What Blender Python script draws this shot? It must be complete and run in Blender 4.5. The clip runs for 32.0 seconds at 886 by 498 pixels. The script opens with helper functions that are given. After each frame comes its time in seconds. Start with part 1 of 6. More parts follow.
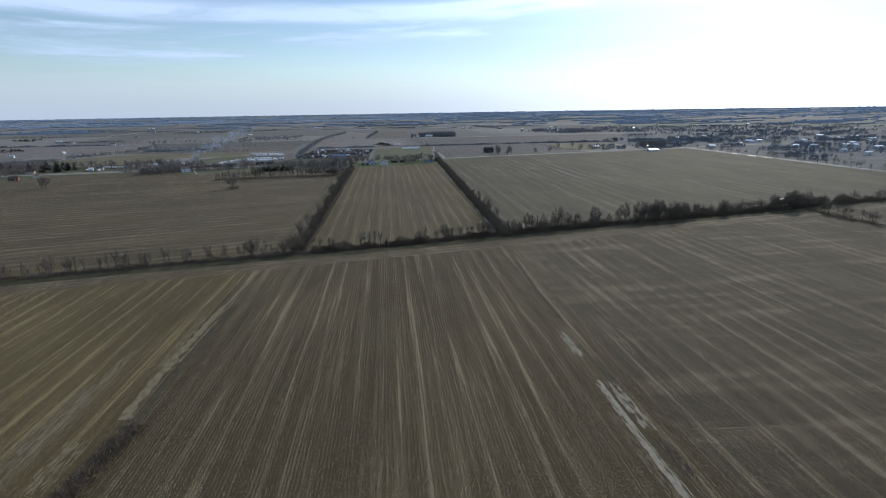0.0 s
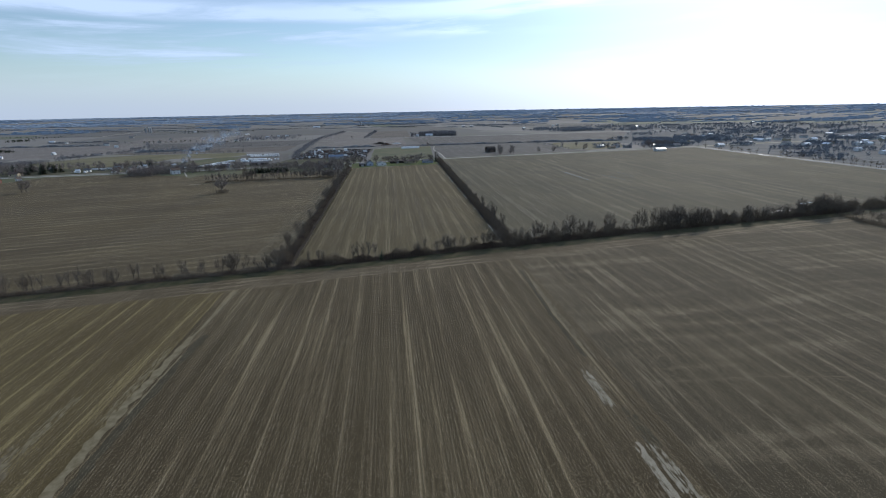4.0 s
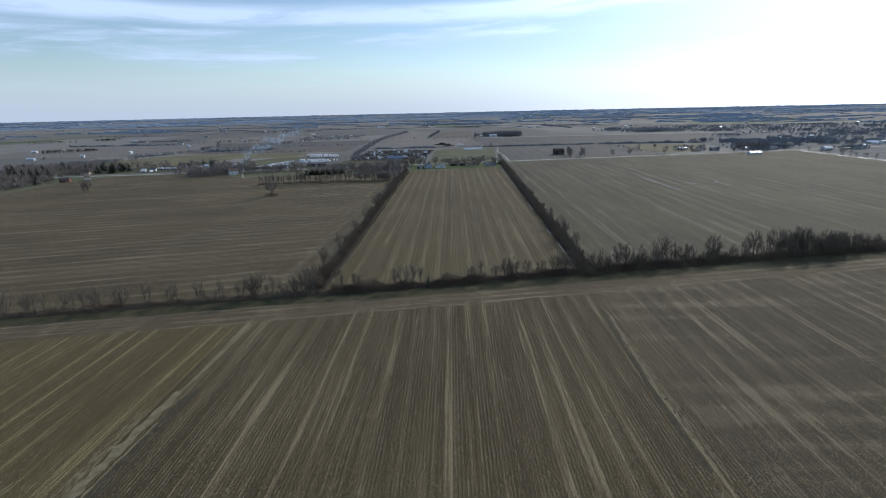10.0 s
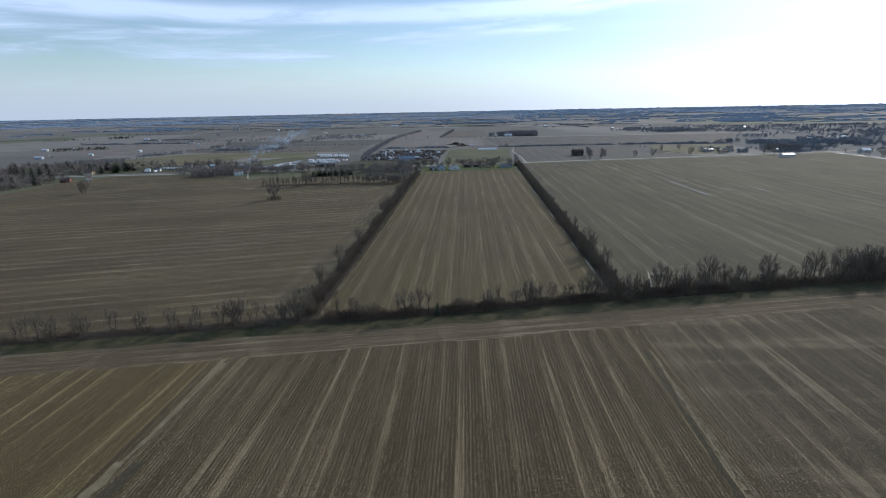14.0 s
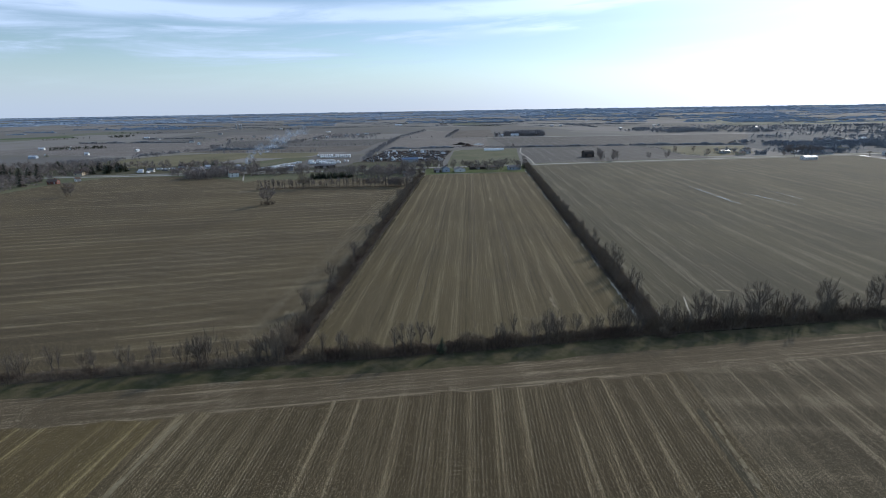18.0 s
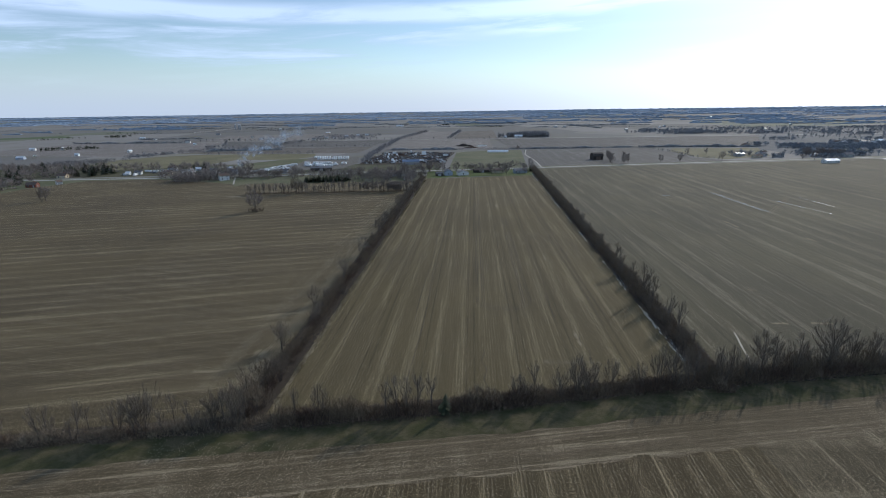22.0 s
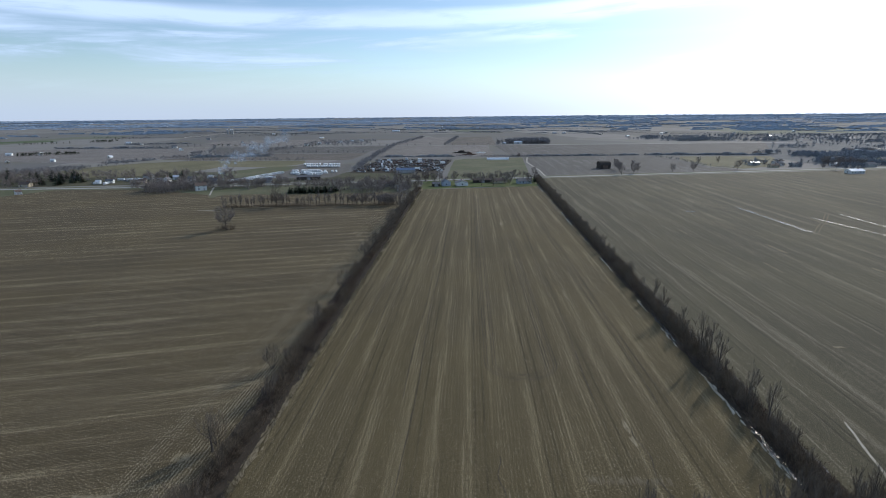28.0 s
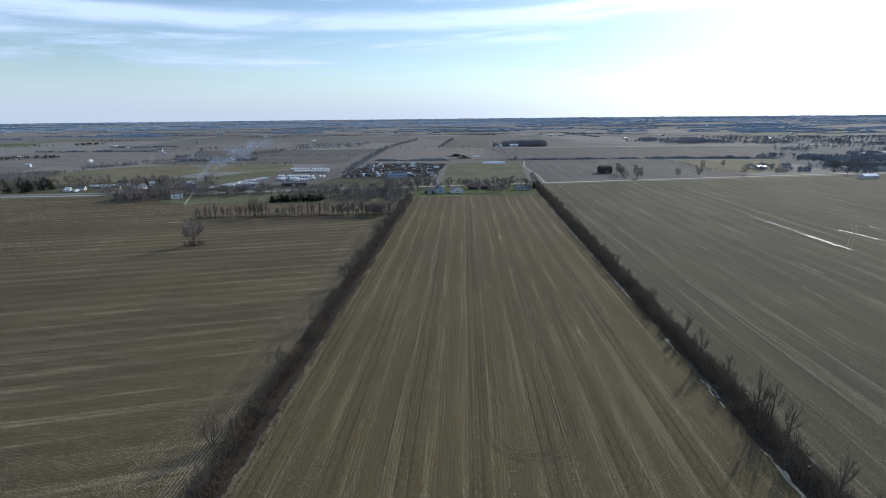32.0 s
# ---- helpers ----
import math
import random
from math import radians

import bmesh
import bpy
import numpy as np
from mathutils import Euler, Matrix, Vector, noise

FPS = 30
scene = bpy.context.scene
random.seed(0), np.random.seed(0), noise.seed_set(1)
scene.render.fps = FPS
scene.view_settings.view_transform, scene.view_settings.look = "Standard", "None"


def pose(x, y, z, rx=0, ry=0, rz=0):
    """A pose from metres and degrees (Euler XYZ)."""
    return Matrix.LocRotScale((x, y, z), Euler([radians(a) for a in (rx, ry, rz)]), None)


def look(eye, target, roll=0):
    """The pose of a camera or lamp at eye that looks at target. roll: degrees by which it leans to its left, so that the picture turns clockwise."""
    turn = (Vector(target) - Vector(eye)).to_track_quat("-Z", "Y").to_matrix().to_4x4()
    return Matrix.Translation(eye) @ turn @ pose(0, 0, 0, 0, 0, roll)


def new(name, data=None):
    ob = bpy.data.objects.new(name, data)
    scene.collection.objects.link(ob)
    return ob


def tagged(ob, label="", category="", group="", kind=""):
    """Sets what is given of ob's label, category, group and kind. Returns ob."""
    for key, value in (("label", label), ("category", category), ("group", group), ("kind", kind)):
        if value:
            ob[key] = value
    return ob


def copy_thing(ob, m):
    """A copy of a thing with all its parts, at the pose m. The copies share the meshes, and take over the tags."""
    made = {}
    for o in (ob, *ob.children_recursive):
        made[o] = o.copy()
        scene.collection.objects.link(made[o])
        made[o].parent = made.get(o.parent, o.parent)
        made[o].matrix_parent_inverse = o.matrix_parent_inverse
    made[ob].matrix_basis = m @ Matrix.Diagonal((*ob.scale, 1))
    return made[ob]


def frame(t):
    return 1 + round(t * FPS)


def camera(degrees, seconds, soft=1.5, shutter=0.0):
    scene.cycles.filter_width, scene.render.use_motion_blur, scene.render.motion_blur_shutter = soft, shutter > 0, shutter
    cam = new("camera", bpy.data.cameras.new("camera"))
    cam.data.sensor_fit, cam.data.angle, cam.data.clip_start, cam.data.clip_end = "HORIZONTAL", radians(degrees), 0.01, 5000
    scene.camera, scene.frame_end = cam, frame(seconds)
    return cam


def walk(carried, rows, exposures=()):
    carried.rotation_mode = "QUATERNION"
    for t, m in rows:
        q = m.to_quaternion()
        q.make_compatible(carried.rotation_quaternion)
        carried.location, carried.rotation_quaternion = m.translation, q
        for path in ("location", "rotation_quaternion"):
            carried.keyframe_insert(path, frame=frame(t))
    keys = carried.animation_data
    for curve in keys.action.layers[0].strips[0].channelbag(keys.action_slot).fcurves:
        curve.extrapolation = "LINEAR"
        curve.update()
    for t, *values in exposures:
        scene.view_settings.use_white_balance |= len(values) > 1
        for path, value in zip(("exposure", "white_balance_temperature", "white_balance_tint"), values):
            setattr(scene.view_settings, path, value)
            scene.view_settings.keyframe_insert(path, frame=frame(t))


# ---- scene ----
cam = camera(83.3, 32.0, soft=1.0)

# the flight: seconds, place in metres, heading, tilt down and roll in degrees
PATH = [
    (0, 0.00, 0.00, 67.17, 6.02, 15.53, -0.91), (3, 1.70, 18.57, 67.43, 6.00, 15.70, -1.04),
    (6, 4.21, 38.04, 67.00, 5.92, 15.67, -1.12), (8, 6.34, 51.85, 66.59, 5.88, 15.66, -1.07),
    (8.5, 6.62, 55.56, 66.42, 1.84, 15.61, -1.29), (9, 6.87, 59.41, 66.25, -2.89, 15.48, -1.42),
    (9.5, 7.10, 63.28, 66.12, -3.69, 15.52, -1.31), (10, 7.26, 67.14, 66.01, -1.32, 15.53, -1.25),
    (10.5, 7.39, 70.91, 65.90, -1.24, 15.56, -1.19), (11, 7.47, 74.59, 65.81, -2.10, 15.57, -1.17),
    (12, 7.46, 81.72, 65.70, -2.33, 15.60, -1.17), (13, 7.26, 88.66, 65.75, -2.67, 15.59, -1.16),
    (14, 7.09, 95.46, 65.90, -2.86, 15.63, -1.12), (17, 5.88, 115.03, 66.44, -3.21, 15.72, -0.99),
    (19, 4.87, 130.47, 66.07, -3.44, 15.75, -0.90), (21, 3.66, 145.26, 65.68, -3.52, 15.73, -0.84),
    (23, 2.80, 159.85, 65.20, -3.48, 15.55, -0.78), (25, 1.84, 174.13, 65.04, -3.42, 15.35, -0.62),
    (28, 0.16, 195.51, 64.93, -3.07, 15.08, -0.55), (30, -0.15, 210.82, 65.27, -2.78, 14.96, -0.54),
    (32, 0.00, 225.73, 65.33, -2.50, 14.87, -0.58),
]


def flight(row):
    t, x, y, z, yaw, tilt, roll = row
    a, b = radians(yaw), radians(tilt)
    eye = Vector((x, y, z))
    return t, look(eye, eye + Vector((math.sin(a) * math.cos(b), math.cos(a) * math.cos(b), -math.sin(b))) * 100, roll)


walk(cam, [flight(r) for r in PATH], exposures=[(0, -0.15), (8, -0.16), (9.5, -0.11), (19, -0.10), (25, -0.01), (32, 0.0)])

# ---- light: low sun ahead and to the right, thin high cloud ----
SUN_AZ, SUN_EL = 37.0, 24.0
sun_way = Vector((math.sin(radians(SUN_AZ)) * math.cos(radians(SUN_EL)), math.cos(radians(SUN_AZ)) * math.cos(radians(SUN_EL)), math.sin(radians(SUN_EL))))
sun = new("sun", bpy.data.lights.new("sun", "SUN"))
sun.data.energy, sun.data.angle, sun.data.color = 3.0, radians(0.53), (1.0, 0.93, 0.82)
sun.matrix_world = look(sun_way * 300, (0, 0, 0))


def link(nt, a, b):
    nt.links.new(a, b)


def node(nt, kind, **kw):
    n = nt.nodes.new(kind)
    for k, v in kw.items():
        n.inputs[k].default_value = v
    return n


def math_node(nt, op, a, b=None, c=None, clamp=False):
    n = nt.nodes.new("ShaderNodeMath")
    n.operation, n.use_clamp = op, clamp
    for i, v in enumerate((a, b, c)):
        if v is None:
            continue
        if isinstance(v, (int, float)):
            n.inputs[i].default_value = v
        else:
            nt.links.new(v, n.inputs[i])
    return n.outputs[0]


def ramp(nt, fac, lo, hi, a=0.0, b=1.0):
    n = nt.nodes.new("ShaderNodeMapRange")
    n.interpolation_type = "SMOOTHSTEP"
    n.inputs["From Min"].default_value, n.inputs["From Max"].default_value = lo, hi
    n.inputs["To Min"].default_value, n.inputs["To Max"].default_value = a, b
    nt.links.new(fac, n.inputs["Value"])
    return n.outputs["Result"]


def mix(nt, fac, a, b):
    n = nt.nodes.new("ShaderNodeMix")
    n.data_type = "RGBA"
    if isinstance(fac, (int, float)):
        n.inputs[0].default_value = fac
    else:
        nt.links.new(fac, n.inputs[0])
    for sock, v in ((n.inputs[6], a), (n.inputs[7], b)):
        if isinstance(v, tuple):
            sock.default_value = (*v[:3], 1)
        else:
            nt.links.new(v, sock)
    return n.outputs[2]


def noise_tex(nt, vec, scale, detail=3.0, rough=0.55, distort=0.0):
    n = nt.nodes.new("ShaderNodeTexNoise")
    n.inputs["Scale"].default_value, n.inputs["Detail"].default_value = scale, detail
    n.inputs["Roughness"].default_value, n.inputs["Distortion"].default_value = rough, distort
    if vec is not None:
        nt.links.new(vec, n.inputs["Vector"])
    return n.outputs["Fac"]


def mapping(nt, vec, scale=(1, 1, 1), rot=0.0, loc=(0, 0, 0)):
    n = nt.nodes.new("ShaderNodeMapping")
    n.inputs["Scale"].default_value, n.inputs["Location"].default_value = scale, loc
    n.inputs["Rotation"].default_value = (0, 0, rot)
    nt.links.new(vec, n.inputs["Vector"])
    return n.outputs["Vector"]


world = bpy.data.worlds.new("sky")
scene.world = world
world.use_nodes = True
wt = world.node_tree
wt.nodes.clear()
sky = wt.nodes.new("ShaderNodeTexSky")
sky.sky_type, sky.sun_disc = "NISHITA", False
sky.sun_elevation, sky.sun_rotation = radians(SUN_EL), radians(SUN_AZ)
sky.altitude, sky.air_density, sky.dust_density, sky.ozone_density = 250, 1.0, 0.2, 3.0
wc = wt.nodes.new("ShaderNodeTexCoord")
sep = wt.nodes.new("ShaderNodeSeparateXYZ")
link(wt, wc.outputs["Generated"], sep.inputs[0])
height = sep.outputs[2]
# long streaks of cirrus by bearing and height, and a thin veil that thickens towards the sun and the skyline
bearing = math_node(wt, "ARCTAN2", sep.outputs[0], sep.outputs[1])
comb = wt.nodes.new("ShaderNodeCombineXYZ")
link(wt, bearing, comb.inputs[0])
link(wt, math_node(wt, "MULTIPLY_ADD", bearing, -0.04, height), comb.inputs[1])
wisps = noise_tex(wt, mapping(wt, comb.outputs[0], (2.6, 24, 1), 0, (1.3, 0.15, 0)), 1.0, 7.0, 0.62, 0.35)
veil = noise_tex(wt, mapping(wt, comb.outputs[0], (1.6, 13, 1), 0, (5.2, 2.4, 0)), 1.0, 3.0, 0.5)
cloud = math_node(wt, "MULTIPLY", ramp(wt, wisps, 0.40, 0.64), ramp(wt, veil, 0.36, 0.54))
cloud = math_node(wt, "MULTIPLY", cloud, ramp(wt, height, 0.02, 0.10))
off_band = math_node(wt, "ABSOLUTE", math_node(wt, "SUBTRACT", math_node(wt, "MULTIPLY_ADD", bearing, -0.012, height), math_node(wt, "MULTIPLY_ADD", veil, 0.05, 0.147)))
streak = math_node(wt, "MULTIPLY", ramp(wt, off_band, 0.006, 0.026, 1.0, 0.0), ramp(wt, wisps, 0.34, 0.52, 0.55, 1.0))
cloud = math_node(wt, "MAXIMUM", cloud, streak)
low = ramp(wt, height, 0.0, 0.11, 0.90, 0.0)
glow = wt.nodes.new("ShaderNodeVectorMath")
glow.operation = "DOT_PRODUCT"
link(wt, wc.outputs["Generated"], glow.inputs[0])
glow.inputs[1].default_value = sun_way
facing = math_node(wt, "MAXIMUM", glow.outputs["Value"], 0.0)
near_sun = math_node(wt, "POWER", facing, 7.0)
haze = math_node(wt, "MAXIMUM", math_node(wt, "MAXIMUM", cloud, low), math_node(wt, "MULTIPLY", near_sun, 0.85))
white = wt.nodes.new("ShaderNodeVectorMath")
white.operation = "SCALE"
white.inputs[0].default_value = (4.9, 6.35, 8.9)
bright = math_node(wt, "MULTIPLY_ADD", math_node(wt, "POWER", facing, 9.0), 1.6, 0.78)
link(wt, math_node(wt, "MULTIPLY_ADD", cloud, 0.30, bright), white.inputs["Scale"])
cloudy = mix(wt, math_node(wt, "MULTIPLY", haze, 0.92), sky.outputs[0], white.outputs[0])
bg = wt.nodes.new("ShaderNodeBackground")
bg.inputs["Strength"].default_value = 0.13
wo = wt.nodes.new("ShaderNodeOutputWorld")
link(wt, cloudy, bg.inputs["Color"])
link(wt, bg.outputs[0], wo.inputs["Surface"])


# ---- materials ----
def material(name, rough=0.9, spec=0.3):
    m = bpy.data.materials.new(name)
    m.use_nodes = True
    b = m.node_tree.nodes["Principled BSDF"]
    b.inputs["Roughness"].default_value = rough
    b.inputs["Specular IOR Level"].default_value = spec
    return m, m.node_tree, b


def plain(name, colour, rough=0.8, vary=0.25, scale=1.5, metal=0.0, spec=0.3, rnd=0.0):
    """A worn, slightly uneven surface of one colour."""
    m, nt, b = material(name, rough, spec)
    tc = nt.nodes.new("ShaderNodeTexCoord").outputs["Object"]
    n = noise_tex(nt, tc, scale, 5.0, 0.6)
    dark, light = tuple(c * (1 - vary) for c in colour), tuple(min(1, c * (1 + vary)) for c in colour)
    col = mix(nt, ramp(nt, n, 0.3, 0.7), dark, light)
    if rnd:
        info = nt.nodes.new("ShaderNodeObjectInfo")
        col = mix(nt, math_node(nt, "MULTIPLY", info.outputs["Random"], rnd), col, tuple(c * 0.35 for c in colour))
    link(nt, col, b.inputs["Base Color"])
    b.inputs["Metallic"].default_value = metal
    return m


def soil(name, dark, tan, turn=0.0, period=5.5, cover=0.5, offset=0.0, tram=0.0, blotch=(0.09, 0.075, 0.05), cross=0.0, drilled=0.012, bands=0.5, rows=0.3, wide=0.76, even=0.15, size=4.2, blue=1.0):
    """Harvested crop land: dark earth, pale stalk litter in drilled rows, combine passes and tramlines."""
    m, nt, b = material(name, 0.95, 0.15)
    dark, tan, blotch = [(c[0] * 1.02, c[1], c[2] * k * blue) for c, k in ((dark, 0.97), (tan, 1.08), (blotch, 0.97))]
    tc = nt.nodes.new("ShaderNodeTexCoord").outputs["Object"]
    v = mapping(nt, tc, (1, 1, 1), turn)
    s = nt.nodes.new("ShaderNodeSeparateXYZ")
    link(nt, v, s.inputs[0])

    wob = noise_tex(nt, mapping(nt, v, (0.02, 0.004, 1)), 1.0, 2.0)
    u = math_node(nt, "ADD", s.outputs[0], math_node(nt, "MULTIPLY", wob, 1.6))
    def streaks(across, along, shift, detail):
        """Long uneven streaks along the drilled rows."""
        c = nt.nodes.new("ShaderNodeCombineXYZ")
        link(nt, math_node(nt, "MULTIPLY_ADD", u, across, shift), c.inputs[0])
        link(nt, math_node(nt, "MULTIPLY_ADD", s.outputs[1], along, offset * 2), c.inputs[1])
        return noise_tex(nt, c.outputs[0], 1.0, detail, 0.55)

    passes = math_node(nt, "SINE", math_node(nt, "MULTIPLY_ADD", u, 2 * math.pi / period, offset))
    broad = noise_tex(nt, mapping(nt, v, (0.05, 0.008, 1), 0, (offset * 3, 8, 0)), 1.0, 3.0)
    fade = noise_tex(nt, mapping(nt, v, (0.09, 0.03, 1), 0, (2, offset, 0)), 1.0, 4.0)
    drill = math_node(nt, "SINE", math_node(nt, "MULTIPLY", u, 2 * math.pi / 0.76))
    wide_pass = ramp(nt, streaks(1.6 / period, 0.0045, offset, 2.0), 0.40, 0.66, even, 1.0)
    narrow = ramp(nt, streaks(0.9 / wide, 0.022, offset + 7, 2.0), 0.42, 0.70)
    d = math_node(nt, "MULTIPLY", ramp(nt, passes, -0.3, 0.9), wide_pass)
    d = math_node(nt, "MULTIPLY", d, math_node(nt, "MULTIPLY_ADD", narrow, 0.8, 0.6))
    d = math_node(nt, "MULTIPLY", d, bands * 1.25)
    d = math_node(nt, "ADD", d, ramp(nt, narrow, 0.0, 1.0, -0.08, rows * 0.6))
    d = math_node(nt, "ADD", d, ramp(nt, broad, 0.35, 0.7, -0.08, 0.16))
    if cross:
        band_ = noise_tex(nt, mapping(nt, v, (0.012, 0.11, 1), 0.12, (4, offset, 0)), 1.0, 3.0, 0.6)
        d = math_node(nt, "ADD", d, ramp(nt, band_, 0.45, 0.72, 0.0, cross))
    d = math_node(nt, "MINIMUM", d, 0.50)
    # litter of each drilled row: small stalks and husks, a hand to a foot long
    grain = noise_tex(nt, mapping(nt, v, (1.0, 0.8, 1)), size * 1.15, 2.0, 0.65)
    grit = noise_tex(nt, mapping(nt, v, (1.0, 0.7, 1), 0, (9, 4, 0)), size * 2.1, 1.0, 0.5)
    g = math_node(nt, "MULTIPLY_ADD", grit, 0.5, math_node(nt, "MULTIPLY", grain, 0.5))
    g = math_node(nt, "MULTIPLY_ADD", drill, drilled, g)
    mask = math_node(nt, "ADD", g, math_node(nt, "MULTIPLY", d, cover * 0.36))
    litter = ramp(nt, mask, 0.570, 0.638)
    tone = noise_tex(nt, mapping(nt, v, (1, 0.55, 1)), 0.022, 5.0, 0.6)
    earth = mix(nt, ramp(nt, tone, 0.35, 0.68), dark, blotch)
    fleck = noise_tex(nt, tc, 2.6, 3.0, 0.7)
    earth = mix(nt, ramp(nt, fleck, 0.35, 0.7, 0.0, 0.7), earth, tuple(c * 0.45 for c in dark))
    col = mix(nt, math_node(nt, "MULTIPLY", litter, 0.88), earth, tan)
    if tram:
        w2 = math_node(nt, "ADD", s.outputs[0], math_node(nt, "MULTIPLY", wob, 1.2))
        for shift in (0.0, 2.1 / tram):
            f = math_node(nt, "FRACT", math_node(nt, "MULTIPLY_ADD", w2, 1 / tram, offset * 0.17 + shift))
            gap = math_node(nt, "ABSOLUTE", math_node(nt, "SUBTRACT", f, 0.5))
            rut = math_node(nt, "MULTIPLY", ramp(nt, gap, 0.14 / tram, 0.36 / tram, 0.6, 0.0), ramp(nt, fade, 0.35, 0.6, 0.25, 1.0))
            col = mix(nt, rut, col, tuple(c * 0.5 for c in dark))
    link(nt, col, b.inputs["Base Color"])
    bump = node(nt, "ShaderNodeBump", Strength=0.7, Distance=0.15)
    link(nt, math_node(nt, "MULTIPLY_ADD", drill, drilled * 4, g), bump.inputs["Height"])
    link(nt, bump.outputs[0], b.inputs["Normal"])
    return m


def turf(name, a, bb, scale=0.25):
    m, nt, b = material(name, 0.95, 0.1)
    tc = nt.nodes.new("ShaderNodeTexCoord").outputs["Object"]
    n1, n2 = noise_tex(nt, tc, scale, 5.0, 0.65), noise_tex(nt, tc, scale * 14, 3.0, 0.7)
    col = mix(nt, ramp(nt, n1, 0.35, 0.65), a, bb)
    col = mix(nt, ramp(nt, n2, 0.35, 0.7, 0.0, 0.5), col, tuple(c * 0.5 for c in a))
    link(nt, col, b.inputs["Base Color"])
    bump = node(nt, "ShaderNodeBump", Strength=0.6, Distance=0.1)
    link(nt, n2, bump.inputs["Height"])
    link(nt, bump.outputs[0], b.inputs["Normal"])
    return m


def country(name):
    """Open country beyond the nearest fields: a patchwork of stubble, bare earth, pasture and winter wheat."""
    m, nt, b = material(name, 0.95, 0.1)
    tc = nt.nodes.new("ShaderNodeTexCoord").outputs["Object"]
    v = mapping(nt, tc, (1, 1, 1), radians(-11))
    vor = nt.nodes.new("ShaderNodeTexVoronoi")
    vor.distance, vor.inputs["Scale"].default_value, vor.inputs["Randomness"].default_value = "CHEBYCHEV", 0.0032, 0.75
    link(nt, mapping(nt, v, (1, 0.62, 1)), vor.inputs["Vector"])
    s = nt.nodes.new("ShaderNodeSeparateColor")
    link(nt, vor.outputs["Color"], s.inputs[0])
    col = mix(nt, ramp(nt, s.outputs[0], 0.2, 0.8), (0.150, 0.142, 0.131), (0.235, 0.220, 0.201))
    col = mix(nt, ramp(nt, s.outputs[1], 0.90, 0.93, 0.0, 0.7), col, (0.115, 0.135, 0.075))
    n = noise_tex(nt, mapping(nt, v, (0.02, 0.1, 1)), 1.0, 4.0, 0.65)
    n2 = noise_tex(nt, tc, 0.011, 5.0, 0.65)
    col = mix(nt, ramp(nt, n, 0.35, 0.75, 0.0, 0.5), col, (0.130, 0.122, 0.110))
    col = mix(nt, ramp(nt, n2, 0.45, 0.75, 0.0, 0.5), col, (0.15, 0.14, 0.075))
    link(nt, col, b.inputs["Base Color"])
    return m


M_COUNTRY = country("open_country")
M_NEAR = soil("stubble_earth", (0.073, 0.055, 0.034), (0.37, 0.30, 0.19), 0.0, 5.5, 0.58, 0.4, 0.0, (0.084, 0.066, 0.041), 0.0, 0.012, 0.29, 0.24, blue=0.86)
M_EAST = soil("stubble_east", (0.070, 0.056, 0.037), (0.31, 0.255, 0.165), 0.0, 6.5, 0.54, 1.4, 0.0, (0.084, 0.068, 0.043), 0.36, 0.008, 0.28, 0.24, blue=0.90)
M_WEST = soil("stubble_brown", (0.094, 0.070, 0.041), (0.37, 0.30, 0.17), 0.0, 6.2, 0.56, 2.0, 0.0, (0.108, 0.084, 0.046), 0.0, 0.012, 0.36, 0.26, blue=0.80)
M_STRIP = soil("stubble_olive", (0.098, 0.078, 0.048), (0.27, 0.222, 0.138), 0.0, 7.0, 0.46, 1.1, 14.0, (0.114, 0.090, 0.051), 0.0, 0.006, 0.44, 0.24, 0.9, 0.4, 3.4, blue=0.86)
M_LEFT = soil("stubble_left", (0.083, 0.065, 0.044), (0.35, 0.29, 0.19), radians(75), 8.5, 0.50, 3.0, 0.0, (0.108, 0.084, 0.052), 0.0, 0.012, 0.30, 0.22, 0.9, 0.5, 3.6, blue=0.86)
M_RIGHT = soil("bean_stubble", (0.075, 0.067, 0.047), (0.24, 0.21, 0.15), 0.0, 11.0, 0.50, 5.0, 12.0, (0.104, 0.092, 0.060), 0.0, 0.006, 0.36, 0.30, 1.2, 0.3, 3.0, blue=0.90)
# stubble greyed in its base colour to suggest distance haze
M_HAZYFIELD = soil("far_hazy_stubble", (0.100, 0.096, 0.088), (0.215, 0.204, 0.184), 0.0, 14.0, 0.5, 2.5, 0.0, (0.112, 0.105, 0.092), 0.3, 0.0, 0.4, 0.3, 1.6, 0.3, 2.0)
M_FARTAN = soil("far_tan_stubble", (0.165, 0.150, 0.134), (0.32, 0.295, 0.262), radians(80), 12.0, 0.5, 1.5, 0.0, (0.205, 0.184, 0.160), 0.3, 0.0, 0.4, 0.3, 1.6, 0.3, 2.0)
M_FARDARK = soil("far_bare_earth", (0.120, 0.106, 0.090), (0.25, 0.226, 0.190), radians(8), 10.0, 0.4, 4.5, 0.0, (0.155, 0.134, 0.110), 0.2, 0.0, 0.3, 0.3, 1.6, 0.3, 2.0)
M_OLIVE = turf("rough_pasture", (0.150, 0.138, 0.080), (0.205, 0.180, 0.108), 0.02)
M_WHEAT = turf("winter_wheat", (0.085, 0.115, 0.055), (0.105, 0.130, 0.065), 0.01)
M_HEAD = soil("headland_litter", (0.088, 0.069, 0.040), (0.36, 0.295, 0.18), radians(79), 4.5, 0.58, 1.0, 0.0, (0.10, 0.078, 0.047), 0.2, 0.010, 0.4, 0.34)
M_GRASS = turf("rough_grass", (0.050, 0.052, 0.023), (0.100, 0.083, 0.048), 0.22)
M_LAWN = turf("lawn", (0.085, 0.118, 0.036), (0.120, 0.122, 0.055), 0.06)
